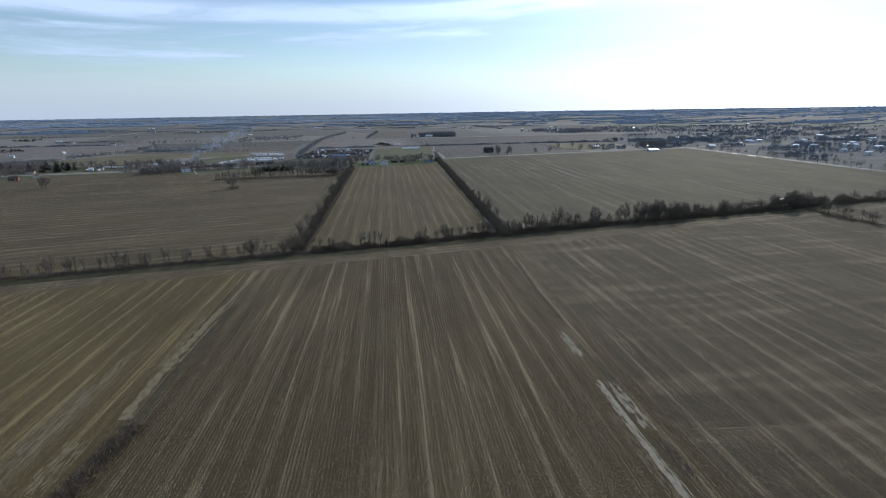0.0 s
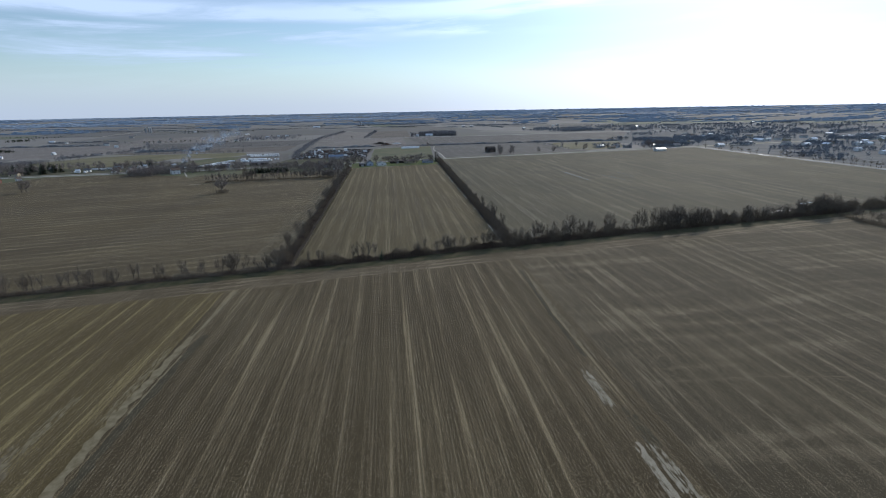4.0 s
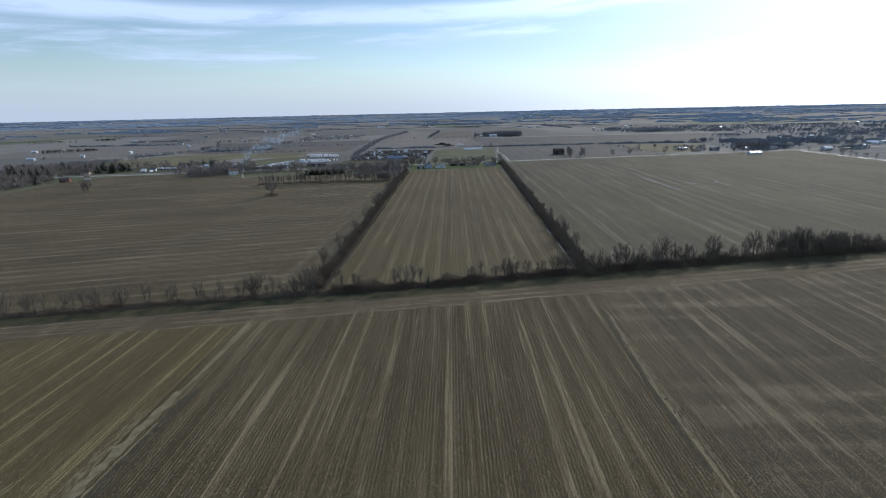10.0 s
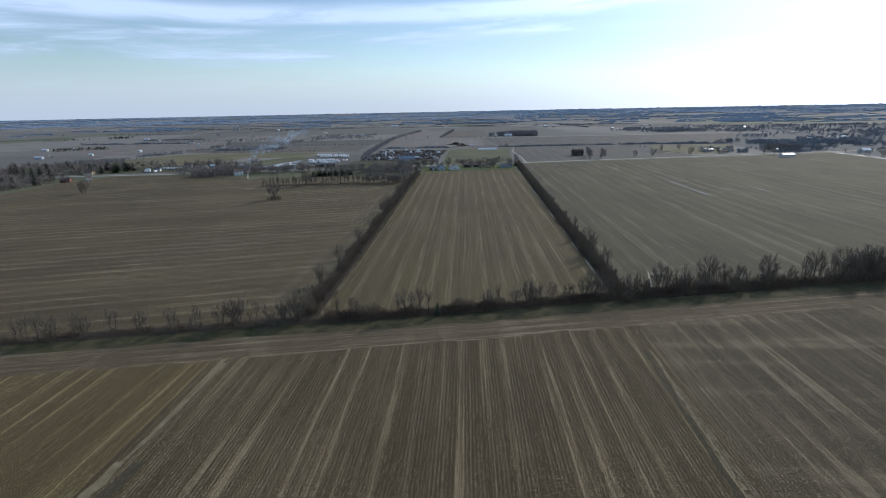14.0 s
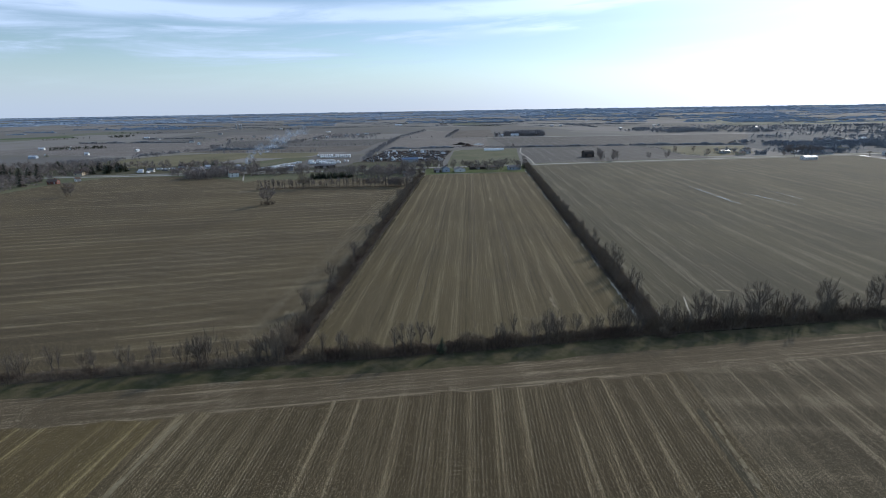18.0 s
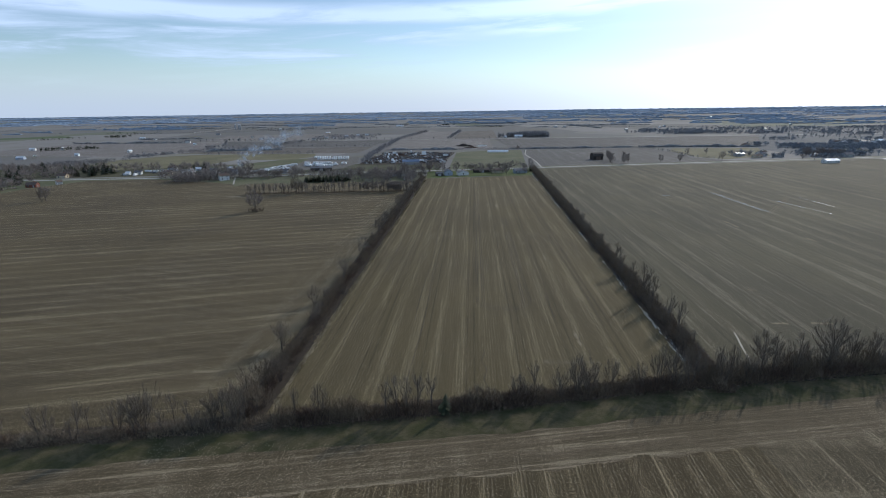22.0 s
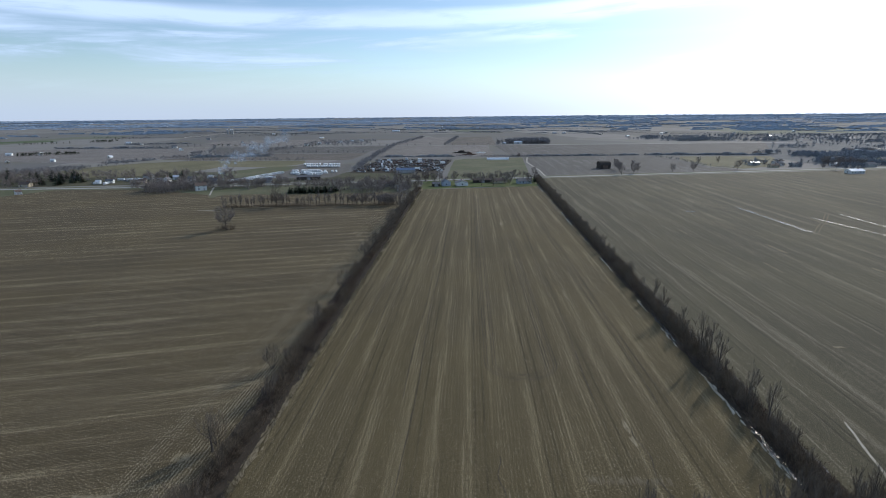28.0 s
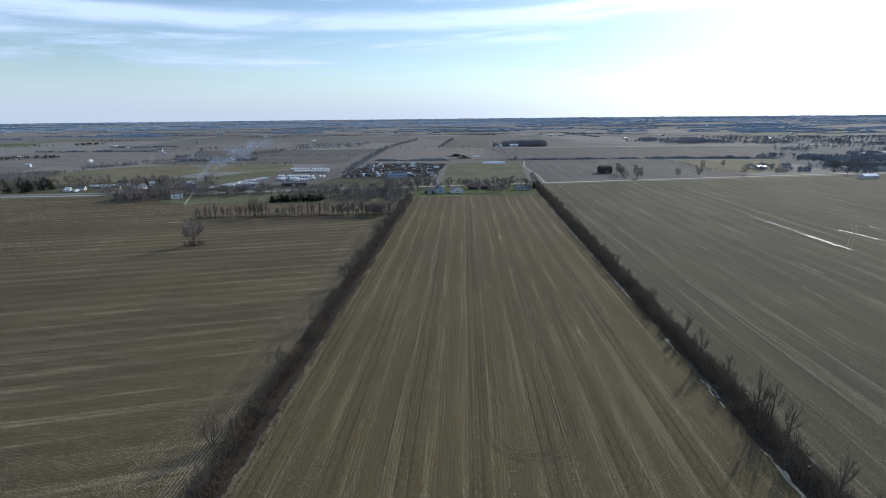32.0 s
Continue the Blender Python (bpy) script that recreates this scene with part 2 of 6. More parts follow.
# The grey-blue cast of the town's ground is haze put into its colour.
M_HAZYTOWN = turf("hazy_town_gardens", (0.100, 0.107, 0.110), (0.155, 0.160, 0.158), 0.03)
M_DULL = turf("dull_grass", (0.075, 0.078, 0.042), (0.115, 0.102, 0.065), 0.04)
M_PASTURE = turf("pasture", (0.112, 0.118, 0.066), (0.155, 0.147, 0.09), 0.02)
M_DRY = turf("dry_grass", (0.30, 0.25, 0.165), (0.19, 0.15, 0.09), 0.5)
M_LANE = turf("lane_grass", (0.25, 0.21, 0.13), (0.16, 0.13, 0.076), 0.5)
M_MUD = turf("washed_mud", (0.37, 0.33, 0.25), (0.27, 0.235, 0.17), 0.7)
M_STRAW = turf("matted_straw", (0.19, 0.155, 0.10), (0.13, 0.105, 0.065), 0.5)
M_PALE = turf("pale_mud_and_glint", (0.50, 0.46, 0.37), (0.34, 0.30, 0.22), 0.6)
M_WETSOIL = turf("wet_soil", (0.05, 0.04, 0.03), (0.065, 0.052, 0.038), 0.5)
M_DAMP = turf("damp_soil", (0.066, 0.056, 0.035), (0.088, 0.074, 0.045), 0.4)
M_RUT = turf("rut_soil", (0.066, 0.053, 0.036), (0.082, 0.066, 0.045), 0.5)
M_ROAD = plain("worn_asphalt", (0.31, 0.30, 0.285), 0.85, 0.18, 0.4)
M_LOT = plain("dark_gravel", (0.105, 0.095, 0.08), 0.9, 0.3, 0.3)
M_GRAVEL = plain("gravel", (0.34, 0.315, 0.265), 0.9, 0.2, 0.6)
M_BARK = plain("bark", (0.13, 0.108, 0.092), 0.9, 0.35, 3.0, rnd=0.5)
def twig_mat(name, dark, light):
    """Twigs, each a little lighter or darker than the next."""
    m, nt, b = material(name, 0.85, 0.2)
    geo = nt.nodes.new("ShaderNodeNewGeometry")
    info = nt.nodes.new("ShaderNodeObjectInfo")
    col = mix(nt, geo.outputs["Random Per Island"], dark, light)
    link(nt, mix(nt, math_node(nt, "MULTIPLY", info.outputs["Random"], 0.4), col, tuple(c * 0.5 for c in light)), b.inputs["Base Color"])
    return m


M_TWIG = twig_mat("twigs", (0.098, 0.079, 0.062), (0.29, 0.24, 0.185))
M_DARKTWIG = twig_mat("dark_twigs", (0.135, 0.115, 0.105), (0.35, 0.30, 0.265))
M_SHRUB = twig_mat("shrub_twigs", (0.080, 0.060, 0.042), (0.29, 0.225, 0.155))
M_PALEBRUSH = twig_mat("pale_brush", (0.11, 0.087, 0.064), (0.40, 0.325, 0.235))
# far trees: paler and greyer than near twigs, haze painted in
M_HAZYTWIG = twig_mat("far_hazy_twigs", (0.15, 0.145, 0.15), (0.32, 0.305, 0.305))
# twigs of the remotest rows, tinted blue-grey to imitate haze
M_DISTANTHAZE = twig_mat("distant_hazy_twigs", (0.14, 0.15, 0.165), (0.25, 0.26, 0.285))
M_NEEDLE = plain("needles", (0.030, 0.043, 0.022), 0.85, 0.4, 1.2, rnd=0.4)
# town trees carry the sunward haze as a light blue-grey colour
M_TOWNHAZETWIG = twig_mat("town_hazy_twigs", (0.16, 0.18, 0.205), (0.30, 0.325, 0.36))
# Distance haze is put into the woodland's colour: pale and blue.
M_HAZYWOODS = plain("far_hazy_woods", (0.255, 0.315, 0.385), 0.95, 0.15, 0.05)
M_LOWHEDGE = plain("far_hedges", (0.20, 0.20, 0.20), 0.95, 0.4, 0.15)
M_WHITE = plain("white_siding", (0.66, 0.66, 0.64), 0.6, 0.08, 0.8)
M_GREYWALL = plain("grey_siding", (0.36, 0.36, 0.36), 0.7, 0.12, 0.8)
M_TANWALL = plain("tan_siding", (0.46, 0.39, 0.28), 0.7, 0.12, 0.8)
M_BLUEWALL = plain("blue_siding", (0.36, 0.41, 0.48), 0.6, 0.12, 0.8)
M_RED = plain("red_boards", (0.19, 0.075, 0.055), 0.8, 0.3, 1.2)
M_DARKWOOD = plain("weathered_boards", (0.055, 0.045, 0.038), 0.9, 0.4, 1.5)
M_ROOF = plain("grey_shingles", (0.13, 0.13, 0.135), 0.85, 0.3, 2.0)
M_BROWNROOF = plain("brown_shingles", (0.13, 0.095, 0.075), 0.85, 0.3, 2.0)
M_TIN = plain("metal_roof", (0.66, 0.68, 0.70), 0.4, 0.12, 0.3, metal=0.25)
M_BLUETIN = plain("blue_metal_roof", (0.10, 0.155, 0.24), 0.4, 0.15, 0.3, metal=0.3)
M_GLASS = plain("dark_panes", (0.03, 0.035, 0.045), 0.1, 0.1, 1.0, spec=0.6)
M_RUBBER = plain("tyre_rubber", (0.02, 0.02, 0.02), 0.9, 0.2)
M_PAINT = plain("vehicle_paint", (0.30, 0.31, 0.33), 0.35, 0.3, 0.2, spec=0.5, rnd=0.9)
M_RUST = plain("rusty_scrap", (0.14, 0.085, 0.06), 0.8, 0.5, 0.7, rnd=0.7)
M_PLASTIC = plain("white_film", (0.74, 0.75, 0.76), 0.3, 0.04, 0.4, spec=0.5)
M_CONCRETE = plain("silo_concrete", (0.34, 0.34, 0.34), 0.85, 0.15, 0.5)
wm, wnt, wb = material("standing_water", 0.22, 0.5)
wb.inputs["Base Color"].default_value = (0.05, 0.05, 0.045, 1)
wbump = node(wnt, "ShaderNodeBump", Strength=0.25, Distance=0.03)
link(wnt, noise_tex(wnt, wnt.nodes.new("ShaderNodeTexCoord").outputs["Object"], 2.5, 2.0), wbump.inputs["Height"])
link(wnt, wbump.outputs[0], wb.inputs["Normal"])
M_WATER = wm


# ---- mesh tools ----
class Shape:
    """Gathers vertices and faces for one mesh."""

    def __init__(self):
        self.v, self.f, self.i = [], [], []

    def face(self, pts, mat=0):
        n = len(self.v)
        self.v += [tuple(p) for p in pts]
        self.f.append(tuple(range(n, n + len(pts))))
        self.i.append(mat)

    def box(self, x0, y0, z0, x1, y1, z1, taper=0.0, mat=0):
        n, k = len(self.v), taper
        self.v += [(x0, y0, z0), (x1, y0, z0), (x1, y1, z0), (x0, y1, z0), (x0 + k, y0 + k, z1), (x1 - k, y0 + k, z1), (x1 - k, y1 - k, z1), (x0 + k, y1 - k, z1)]
        for q in ((0, 3, 2, 1), (4, 5, 6, 7), (0, 1, 5, 4), (1, 2, 6, 5), (2, 3, 7, 6), (3, 0, 4, 7)):
            self.f.append(tuple(n + j for j in q))
            self.i.append(mat)

    def tube(self, a, b, ra, rb, sides=4, cap=False):
        a, b = Vector(a), Vector(b)
        d = (b - a).normalized()
        s = d.cross(Vector((0.31, 0.87, 0.4))).normalized()
        t = d.cross(s)
        n = len(self.v)
        for c, r in ((a, ra), (b, rb)):
            for k in range(sides):
                w = 2 * math.pi * k / sides
                self.v.append(tuple(c + (s * math.cos(w) + t * math.sin(w)) * r))
        for k in range(sides):
            j = (k + 1) % sides
            self.f.append((n + k, n + j, n + sides + j, n + sides + k))
            self.i.append(0)
        if cap:
            self.f.append(tuple(n + sides + k for k in range(sides)))
            self.i.append(0)

    def prism(self, outline, z0, z1, inset=0.0):
        """An upright prism over an outline of (x, y)."""
        n, m = len(self.v), len(outline)
        self.v += [(x, y, z0) for x, y in outline] + [(x, y, z1) for x, y in outline]
        self.f.append(tuple(range(n + m, n + 2 * m)))
        self.i.append(0)
        for k in range(m):
            j = (k + 1) % m
            self.f.append((n + k, n + j, n + m + j, n + m + k))
            self.i.append(0)

    def mesh(self, name, *mats):
        me = bpy.data.meshes.new(name)
        me.from_pydata(self.v, [], self.f)
        for m in mats:
            me.materials.append(m)
        if len(mats) > 1:
            me.polygons.foreach_set("material_index", self.i)
        me.update()
        return me


def part(name, shape, mat, parent, label="", at=None):
    ob = new(name, shape if isinstance(shape, bpy.types.Mesh) else shape.mesh(name, mat))
    ob.parent = parent
    if at:
        ob.location = at
    return tagged(ob, label) if label else ob


def thing(name, label, category, group="", kind="", at=(0, 0, 0), turn=0.0, size=1.0):
    ob = new(name)
    ob.empty_display_size = 0.5
    ob.matrix_world = pose(*at, 0, 0, turn) @ Matrix.Scale(size, 4)
    return tagged(ob, label, category, group, kind)


def lift(x, y):
    """Height of the land: flat near, then a long rise to the skyline."""
    r = math.hypot(x, y - 150)
    k = min(1.0, max(0.0, (r - 2000) / 2700))
    return 45 * k * k * (3 - 2 * k)


LAYER = 0.4  # how thickly the sheets of land lie on one another


def sheet(name, outline, z, mat, label, category, ragged=0.0, step=1.6, kind="structure"):
    """A piece of land lying on the ground, its border a little uneven."""
    z *= LAYER
    pts = []
    for k, (x, y) in enumerate(outline):
        x2, y2 = outline[(k + 1) % len(outline)]
        n = max(1, int(math.hypot(x2 - x, y2 - y) / step)) if ragged else 1
        for j in range(n):
            p = Vector((x + (x2 - x) * j / n, y + (y2 - y) * j / n, 0))
            if ragged:
                w = noise.noise_vector(p * 0.13) * ragged * 0.7 + noise.noise_vector(p * 0.6) * ragged * 0.16
                p += Vector((w.x, w.y, 0))
            pts.append(p)
    bm = bmesh.new()
    top = bm.faces.new([bm.verts.new((p.x, p.y, z)) for p in pts])
    top.normal_update()
    bmesh.ops.triangulate(bm, faces=[top])
    me = bpy.data.meshes.new(name)
    bm.to_mesh(me)
    bm.free()
    me.materials.append(mat)
    if me.polygons and sum(p.normal.z for p in me.polygons) < 0:
        me.flip_normals()
    return tagged(new(name, me), label, category, "", kind)


def band(name, line, half, z, mat, label, category, ragged=0.3, kind="structure"):
    """A ribbon of land along a line of (x, y), of half width half, its edges a little uneven."""
    z *= LAYER
    q = Shape()
    fine = []
    for (x0, y0), (x1, y1) in zip(line, line[1:]):
        n = max(1, int(math.hypot(x1 - x0, y1 - y0) / 2.0)) if ragged else 1
        fine += [(x0 + (x1 - x0) * k / n, y0 + (y1 - y0) * k / n) for k in range(n)]
    fine.append(line[-1])
    for k, (x, y) in enumerate(fine):
        a, b = fine[max(0, k - 1)], fine[min(len(fine) - 1, k + 1)]
        d = Vector((b[0] - a[0], b[1] - a[1])).normalized()
        l, r = half, half
        if ragged:
            l = max(half * 0.25, half + ragged * (noise.noise(Vector((x * 0.35, y * 0.35, 1))) + 0.5 * noise.noise(Vector((x * 1.1, y * 1.1, 3)))))
            r = max(half * 0.25, half + ragged * (noise.noise(Vector((x * 0.35, y * 0.35, 7))) + 0.5 * noise.noise(Vector((x * 1.1, y * 1.1, 9)))))
        q.v += [(x + d.y * r, y - d.x * r, z), (x - d.y * l, y + d.x * l, z)]
        if k:
            n = 2 * k
            q.f.append((n - 2, n, n + 1, n - 1))
            q.i.append(0)
    return tagged(new(name, q.mesh(name, mat)), label, category, "", kind)


def hedge_y(x):
    """The near foot of the long hedgerow across the view."""
    return 251.8 + 0.185 * x - 2.0 * min(1.0, max(0.0, (60 - x) / 60)) + 0.8 * max(0.0, min(1.0, (-40 - x) / 60))


def road_y(x):
    return 715 + 0.20 * x + 0.10 * max(0.0, -250 - x)


# ---- the ground ----
g = Shape()
RINGS = [0, 60, 150, 300, 500, 750, 1000, 1300, 1600, 2000, 2300, 2600, 2900, 3200, 3500, 3800, 4100, 4400, 4700]
SEG = 96
for r in RINGS:
    for k in range(SEG):
        a = 2 * math.pi * k / SEG
        x, y = r * math.sin(a), 150 + r * math.cos(a)
        g.v.append((x, y, lift(x, y)))
for i in range(len(RINGS) - 1):
    for k in range(SEG):
        j = (k + 1) % SEG
        g.f.append((i * SEG + k, i * SEG + j, (i + 1) * SEG + j, (i + 1) * SEG + k))
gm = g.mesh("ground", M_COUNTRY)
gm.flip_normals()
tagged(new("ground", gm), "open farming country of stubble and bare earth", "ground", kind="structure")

sheet("field_near", [(-64, -150), (60, -150), (60, hedge_y(60) - 8), (-64, hedge_y(-64) - 9)], 0.06, M_NEAR, "dark harvested field with pale stalk litter in rows", "field")
sheet("field_east", [(60, -150), (420, -150), (420, hedge_y(420) - 8), (60, hedge_y(60) - 8)], 0.06, M_EAST, "dark harvested field with mottled pale litter", "field")
sheet("field_west", [(-700, -150), (-64, -150), (-64, hedge_y(-64) - 9), (-700, hedge_y(-700) - 9)], 0.06, M_WEST, "brown harvested field with pale litter rows", "field")
sheet("headland", [(-700, hedge_y(-700) - 22), (0, hedge_y(0) - 20.5), (420, hedge_y(420) - 19), (420, hedge_y(420) - 6), (-700, hedge_y(-700) - 6)], 0.09, M_HEAD, "headland with pale crop litter turned across", "field", 2.4)
sheet("grass_verge", [(-700, hedge_y(-700) - 7.5), (-60, hedge_y(-60) - 7.2), (10, hedge_y(10) - 9.0), (60, hedge_y(60) - 9.5), (420, hedge_y(420) - 8.5), (420, hedge_y(420) + 3), (-700, hedge_y(-700) + 3)], 0.12, M_GRASS, "green grass verge beside the hedgerow", "grass", 1.1)
sheet("field_strip", [(-44, 246), (64, 266), (66, 662), (-43, 642)], 0.06, M_STRIP, "long narrow harvested field between two hedgerows", "field", 0.5)
sheet("field_left", [(-700, hedge_y(-700) + 4), (-47, hedge_y(-47) + 4), (-47, 563), (-185, 549), (-225, 612), (-300, 646), (-388, 640), (-408, 590), (-408, 500), (-420, 400), (-700, 380)], 0.06, M_LEFT, "brown harvested field with curved litter rows", "field", 1.0)
sheet("field_right", [(67, hedge_y(67) + 5), (500, hedge_y(500) + 5), (498, 800), (75, 720)], 0.06, M_RIGHT, "wide harvested field of short stubble", "field", 1.0)
sheet("notch_field", [(-216, 586), (-184, 545), (-52, 559), (-54, 630), (-165, 618), (-210, 612)], 0.09, M_LEFT, "small harvested plot behind a row of trees", "field", 1.0)
ROAD = [(x, road_y(x)) for x in range(-1500, 1501, 60)]
band("road_verge", ROAD, 9, 0.10, M_PASTURE, "mown grass verge along the road", "grass", 0.8)
band("road", ROAD, 3.0, 0.20, M_ROAD, "pale worn country road", "road", 0.0)
band("road_east", [(508, y) for y in range(200, 830, 30)], 1.6, 0.16, M_ROAD, "pale country lane beside a ditch", "road", 0.0)
band("road_far", [(x, 1306 + 0.05 * x) for x in range(60, 1600, 60)], 4.5, 0.2, M_ROAD, "distant pale highway", "road", 0.0)
band("road_far", [(x, 1308 + 0.03 * x) for x in range(-640, 61, 50)], 2.0, 0.2, M_GRAVEL, "distant gravel road between fields", "road", 0.0)
sheet("lawn", [(-45, 642), (-10, 652), (66, 662), (70, road_y(70) - 7), (-45, road_y(-45) - 7)], 0.14, M_LAWN, "green lawns round the roadside houses", "grass", 1.5)
sheet("lawn_west", [(-175, 612), (-52, 627), (-46, road_y(-46) - 7), (-172, road_y(-172) - 7)], 0.12, M_PASTURE, "thin winter grass under roadside trees", "grass", 2.0)
sheet("verge_west", [(-190, 535), (-165, 612), (-172, road_y(-172) - 7), (-640, road_y(-640) - 7), (-640, 380), (-230, 585)], 0.03, M_PASTURE, "rough grass between the field and the road", "grass")
sheet("town_ground", [(514, 260), (1300, 260), (2300, 1300), (2000, 1900), (900, 1800), (640, 1345), (445, 1075), (440, 868), (520, 836)], 0.05, M_HAZYTOWN, "gardens and yards of the town in a haze-grey tone", "ground")
sheet("roadside_ground", [(-640, road_y(-640) + 8), (-34, road_y(-34) + 8), (-36, 790), (-146, 786), (-150, 735), (-245, 716), (-262, 790), (-560, 785), (-640, 700)], 0.05, M_DULL, "dull winter grass round the roadside houses", "grass")
sheet("pasture_west", [(-520, 800), (-440, 735), (-372, 757), (-340, 790), (-332, 852), (-250, 850), (-232, 900), (-247, 945), (-434, 948), (-493, 905), (-525, 845)], 0.10, M_OLIVE, "olive rough pasture beyond the road", "grass", 2.0)
sheet("lot_grass", [(-330, 740), (-226, 730), (-222, 870), (-265, 850)], 0.13, M_PASTURE, "thin green grass beside the trailer lot", "grass", 2.0)
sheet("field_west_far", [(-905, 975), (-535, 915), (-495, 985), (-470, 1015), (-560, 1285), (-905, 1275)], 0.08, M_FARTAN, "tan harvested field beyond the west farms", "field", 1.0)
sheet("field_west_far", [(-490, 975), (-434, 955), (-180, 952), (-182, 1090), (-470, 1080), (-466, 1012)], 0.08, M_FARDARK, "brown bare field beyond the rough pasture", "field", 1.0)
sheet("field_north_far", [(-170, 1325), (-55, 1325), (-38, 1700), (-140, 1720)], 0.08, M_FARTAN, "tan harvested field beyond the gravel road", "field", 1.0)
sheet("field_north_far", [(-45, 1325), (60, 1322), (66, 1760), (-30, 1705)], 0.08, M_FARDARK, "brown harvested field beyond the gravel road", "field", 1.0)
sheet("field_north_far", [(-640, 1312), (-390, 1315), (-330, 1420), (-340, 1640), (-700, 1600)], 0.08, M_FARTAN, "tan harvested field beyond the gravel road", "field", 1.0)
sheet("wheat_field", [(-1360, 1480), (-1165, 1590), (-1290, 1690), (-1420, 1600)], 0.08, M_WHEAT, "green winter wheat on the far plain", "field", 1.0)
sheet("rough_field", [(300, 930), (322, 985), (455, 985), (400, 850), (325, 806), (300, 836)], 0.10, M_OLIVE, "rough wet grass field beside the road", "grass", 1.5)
sheet("field_barn", [(84, road_y(84) + 9), (322, road_y(322) + 9), (296, 836), (297, 928), (280, 1012), (80, 996)], 0.08, M_HAZYFIELD, "haze-grey harvested field round the old barn", "field", 1.0)
sheet("field_north", [(70, 1003), (280, 1018), (470, 1004), (640, 1330), (52, 1300)], 0.08, M_HAZYFIELD, "harvested field below the highway", "field", 1.0)
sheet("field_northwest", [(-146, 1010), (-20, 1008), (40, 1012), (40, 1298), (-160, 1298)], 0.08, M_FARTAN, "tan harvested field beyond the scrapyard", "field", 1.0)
sheet("field_tree_row", [(-470, 1090), (-186, 1098), (-176, 1298), (-560, 1292)], 0.08, M_HAZYFIELD, "haze-grey harvested field beyond the pasture", "field", 1.0)
sheet("pasture", [(-24, road_y(-24) + 8), (66, road_y(66) + 8), (82, 985), (-22, 955)], 0.12, M_PASTURE, "pale green paddock across the road", "grass", 1.5)

band("hedge_floor", [(x, hedge_y(x) + 3.0) for x in range(-700, 421, 20)], 3.0, 0.15, M_WETSOIL, "dark ground strip under the long hedgerow", "ground", 1.2)
band("hedge_floor_west", [(-46.5, y) for y in range(246, 660, 14)], 3.6, 0.16, M_WETSOIL, "dark ground strip under the west hedgerow", "ground", 1.2)
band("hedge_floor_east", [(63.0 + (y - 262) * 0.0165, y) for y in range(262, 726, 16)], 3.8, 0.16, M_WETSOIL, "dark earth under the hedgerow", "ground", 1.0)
band("dry_edge_west", [(-42.4, y) for y in range(252, 650, 12)], 0.35, 0.19, M_DRY, "pale dry grass along the field edge", "grass", 1.0)


def flecks(name, mid, y0, y1, spread, z, mat, label, category, seed, amount=0.6):
    """Broken patches of pale mud or water strung along a ditch that runs with y."""
    r = random.Random(seed)
    q = Shape()
    y = y0
    while y < y1:
        if noise.noise(Vector((y * 0.045, seed * 3.1, 0))) + 0.5 > 1 - amount * r.uniform(0.7, 1.3):
            x, l, w = mid(y) + r.gauss(0, spread), r.uniform(0.3, 1.7), r.uniform(0.08, 0.30)
            n = 7
            q.face([(x + math.cos(6.283 * k / n) * w * r.uniform(0.6, 1.2), y + math.sin(6.283 * k / n) * l * r.uniform(0.6, 1.2), z + 0.0006 * (len(q.f) % 5)) for k in range(n)])
        y += r.uniform(0.25, 0.9)
    return tagged(new(name, q.mesh(name, mat)), label, category, kind="stuff")


def east_bank(y):
    return 59.6 + (y - 285) * 0.0125


# bank flecks, whitened in colour to stand in for glinting water
flecks("ditch_bank_glints", east_bank, 276, 715, 0.28, 0.078, M_PALE, "pale bank flecks whitened as water glints beside the ditch", "soil", 1, 0.42)
flecks("ditch_water", lambda y: east_bank(y) + 0.7, 270, 700, 0.25, 0.082, M_WATER, "glinting water in the hedgerow ditch", "water", 2, 0.42)
flecks("ditch_water", lambda y: east_bank(y) + 5.6, 270, 420, 0.4, 0.082, M_WATER, "glinting water in the hedgerow ditch", "water", 3, 0.35)
flecks("dry_bank", lambda y: -42.5, 250, 640, 0.35, 0.080, M_DRY, "broken pale dry grass along the field edge", "grass", 4, 0.7)


def streaky(name, x0, x1, y0, y1, z, mat, label, category, seed, fill=0.8):
    """Bare ground showing between the drilled rows: slivers side by side, of uneven length."""
    z *= LAYER
    r = random.Random(seed)
    q = Shape()
    x = x0
    while x < x1:
        w = r.uniform(0.10, 0.34)
        mid = 1 - abs((x - x0) / (x1 - x0) - 0.5) * r.uniform(0.3, 1.1)
        y = y0 + (y1 - y0) * r.uniform(0, 0.5) * (1 - mid * 0.8)
        end = y1 - (y1 - y0) * r.uniform(0, 0.6) * (1 - mid * 0.8)
        while y < end:
            l = min(end - y, r.uniform(0.8, 6))
            n = max(2, int(l / 0.7))
            a = [(x + r.uniform(-0.12, 0.05), y + l * k / n) for k in range(n + 1)]
            b = [(x + w + r.uniform(-0.05, 0.14), y + l * k / n) for k in range(n + 1)]
            a[0] = b[0] = (x + w / 2, y)
            a[-1] = b[-1] = (x + w / 2, y + l)
            for k in range(n):
                q.face([(*a[k], z), (*b[k], z), (*b[k + 1], z), (*a[k + 1], z)])
            y += l + (0 if r.random() < fill else r.uniform(0.5, 4))
        x += w + r.uniform(0.0, 0.25)
    return tagged(new(name, q.mesh(name, mat)), label, category, kind="stuff")


LANE = [(-59.3, 216), (-59.8, 203), (-60.5, 190), (-61.3, 176), (-62.0, 163), (-62.7, 148), (-63.2, 134), (-63.5, 120), (-63.2, 107)]
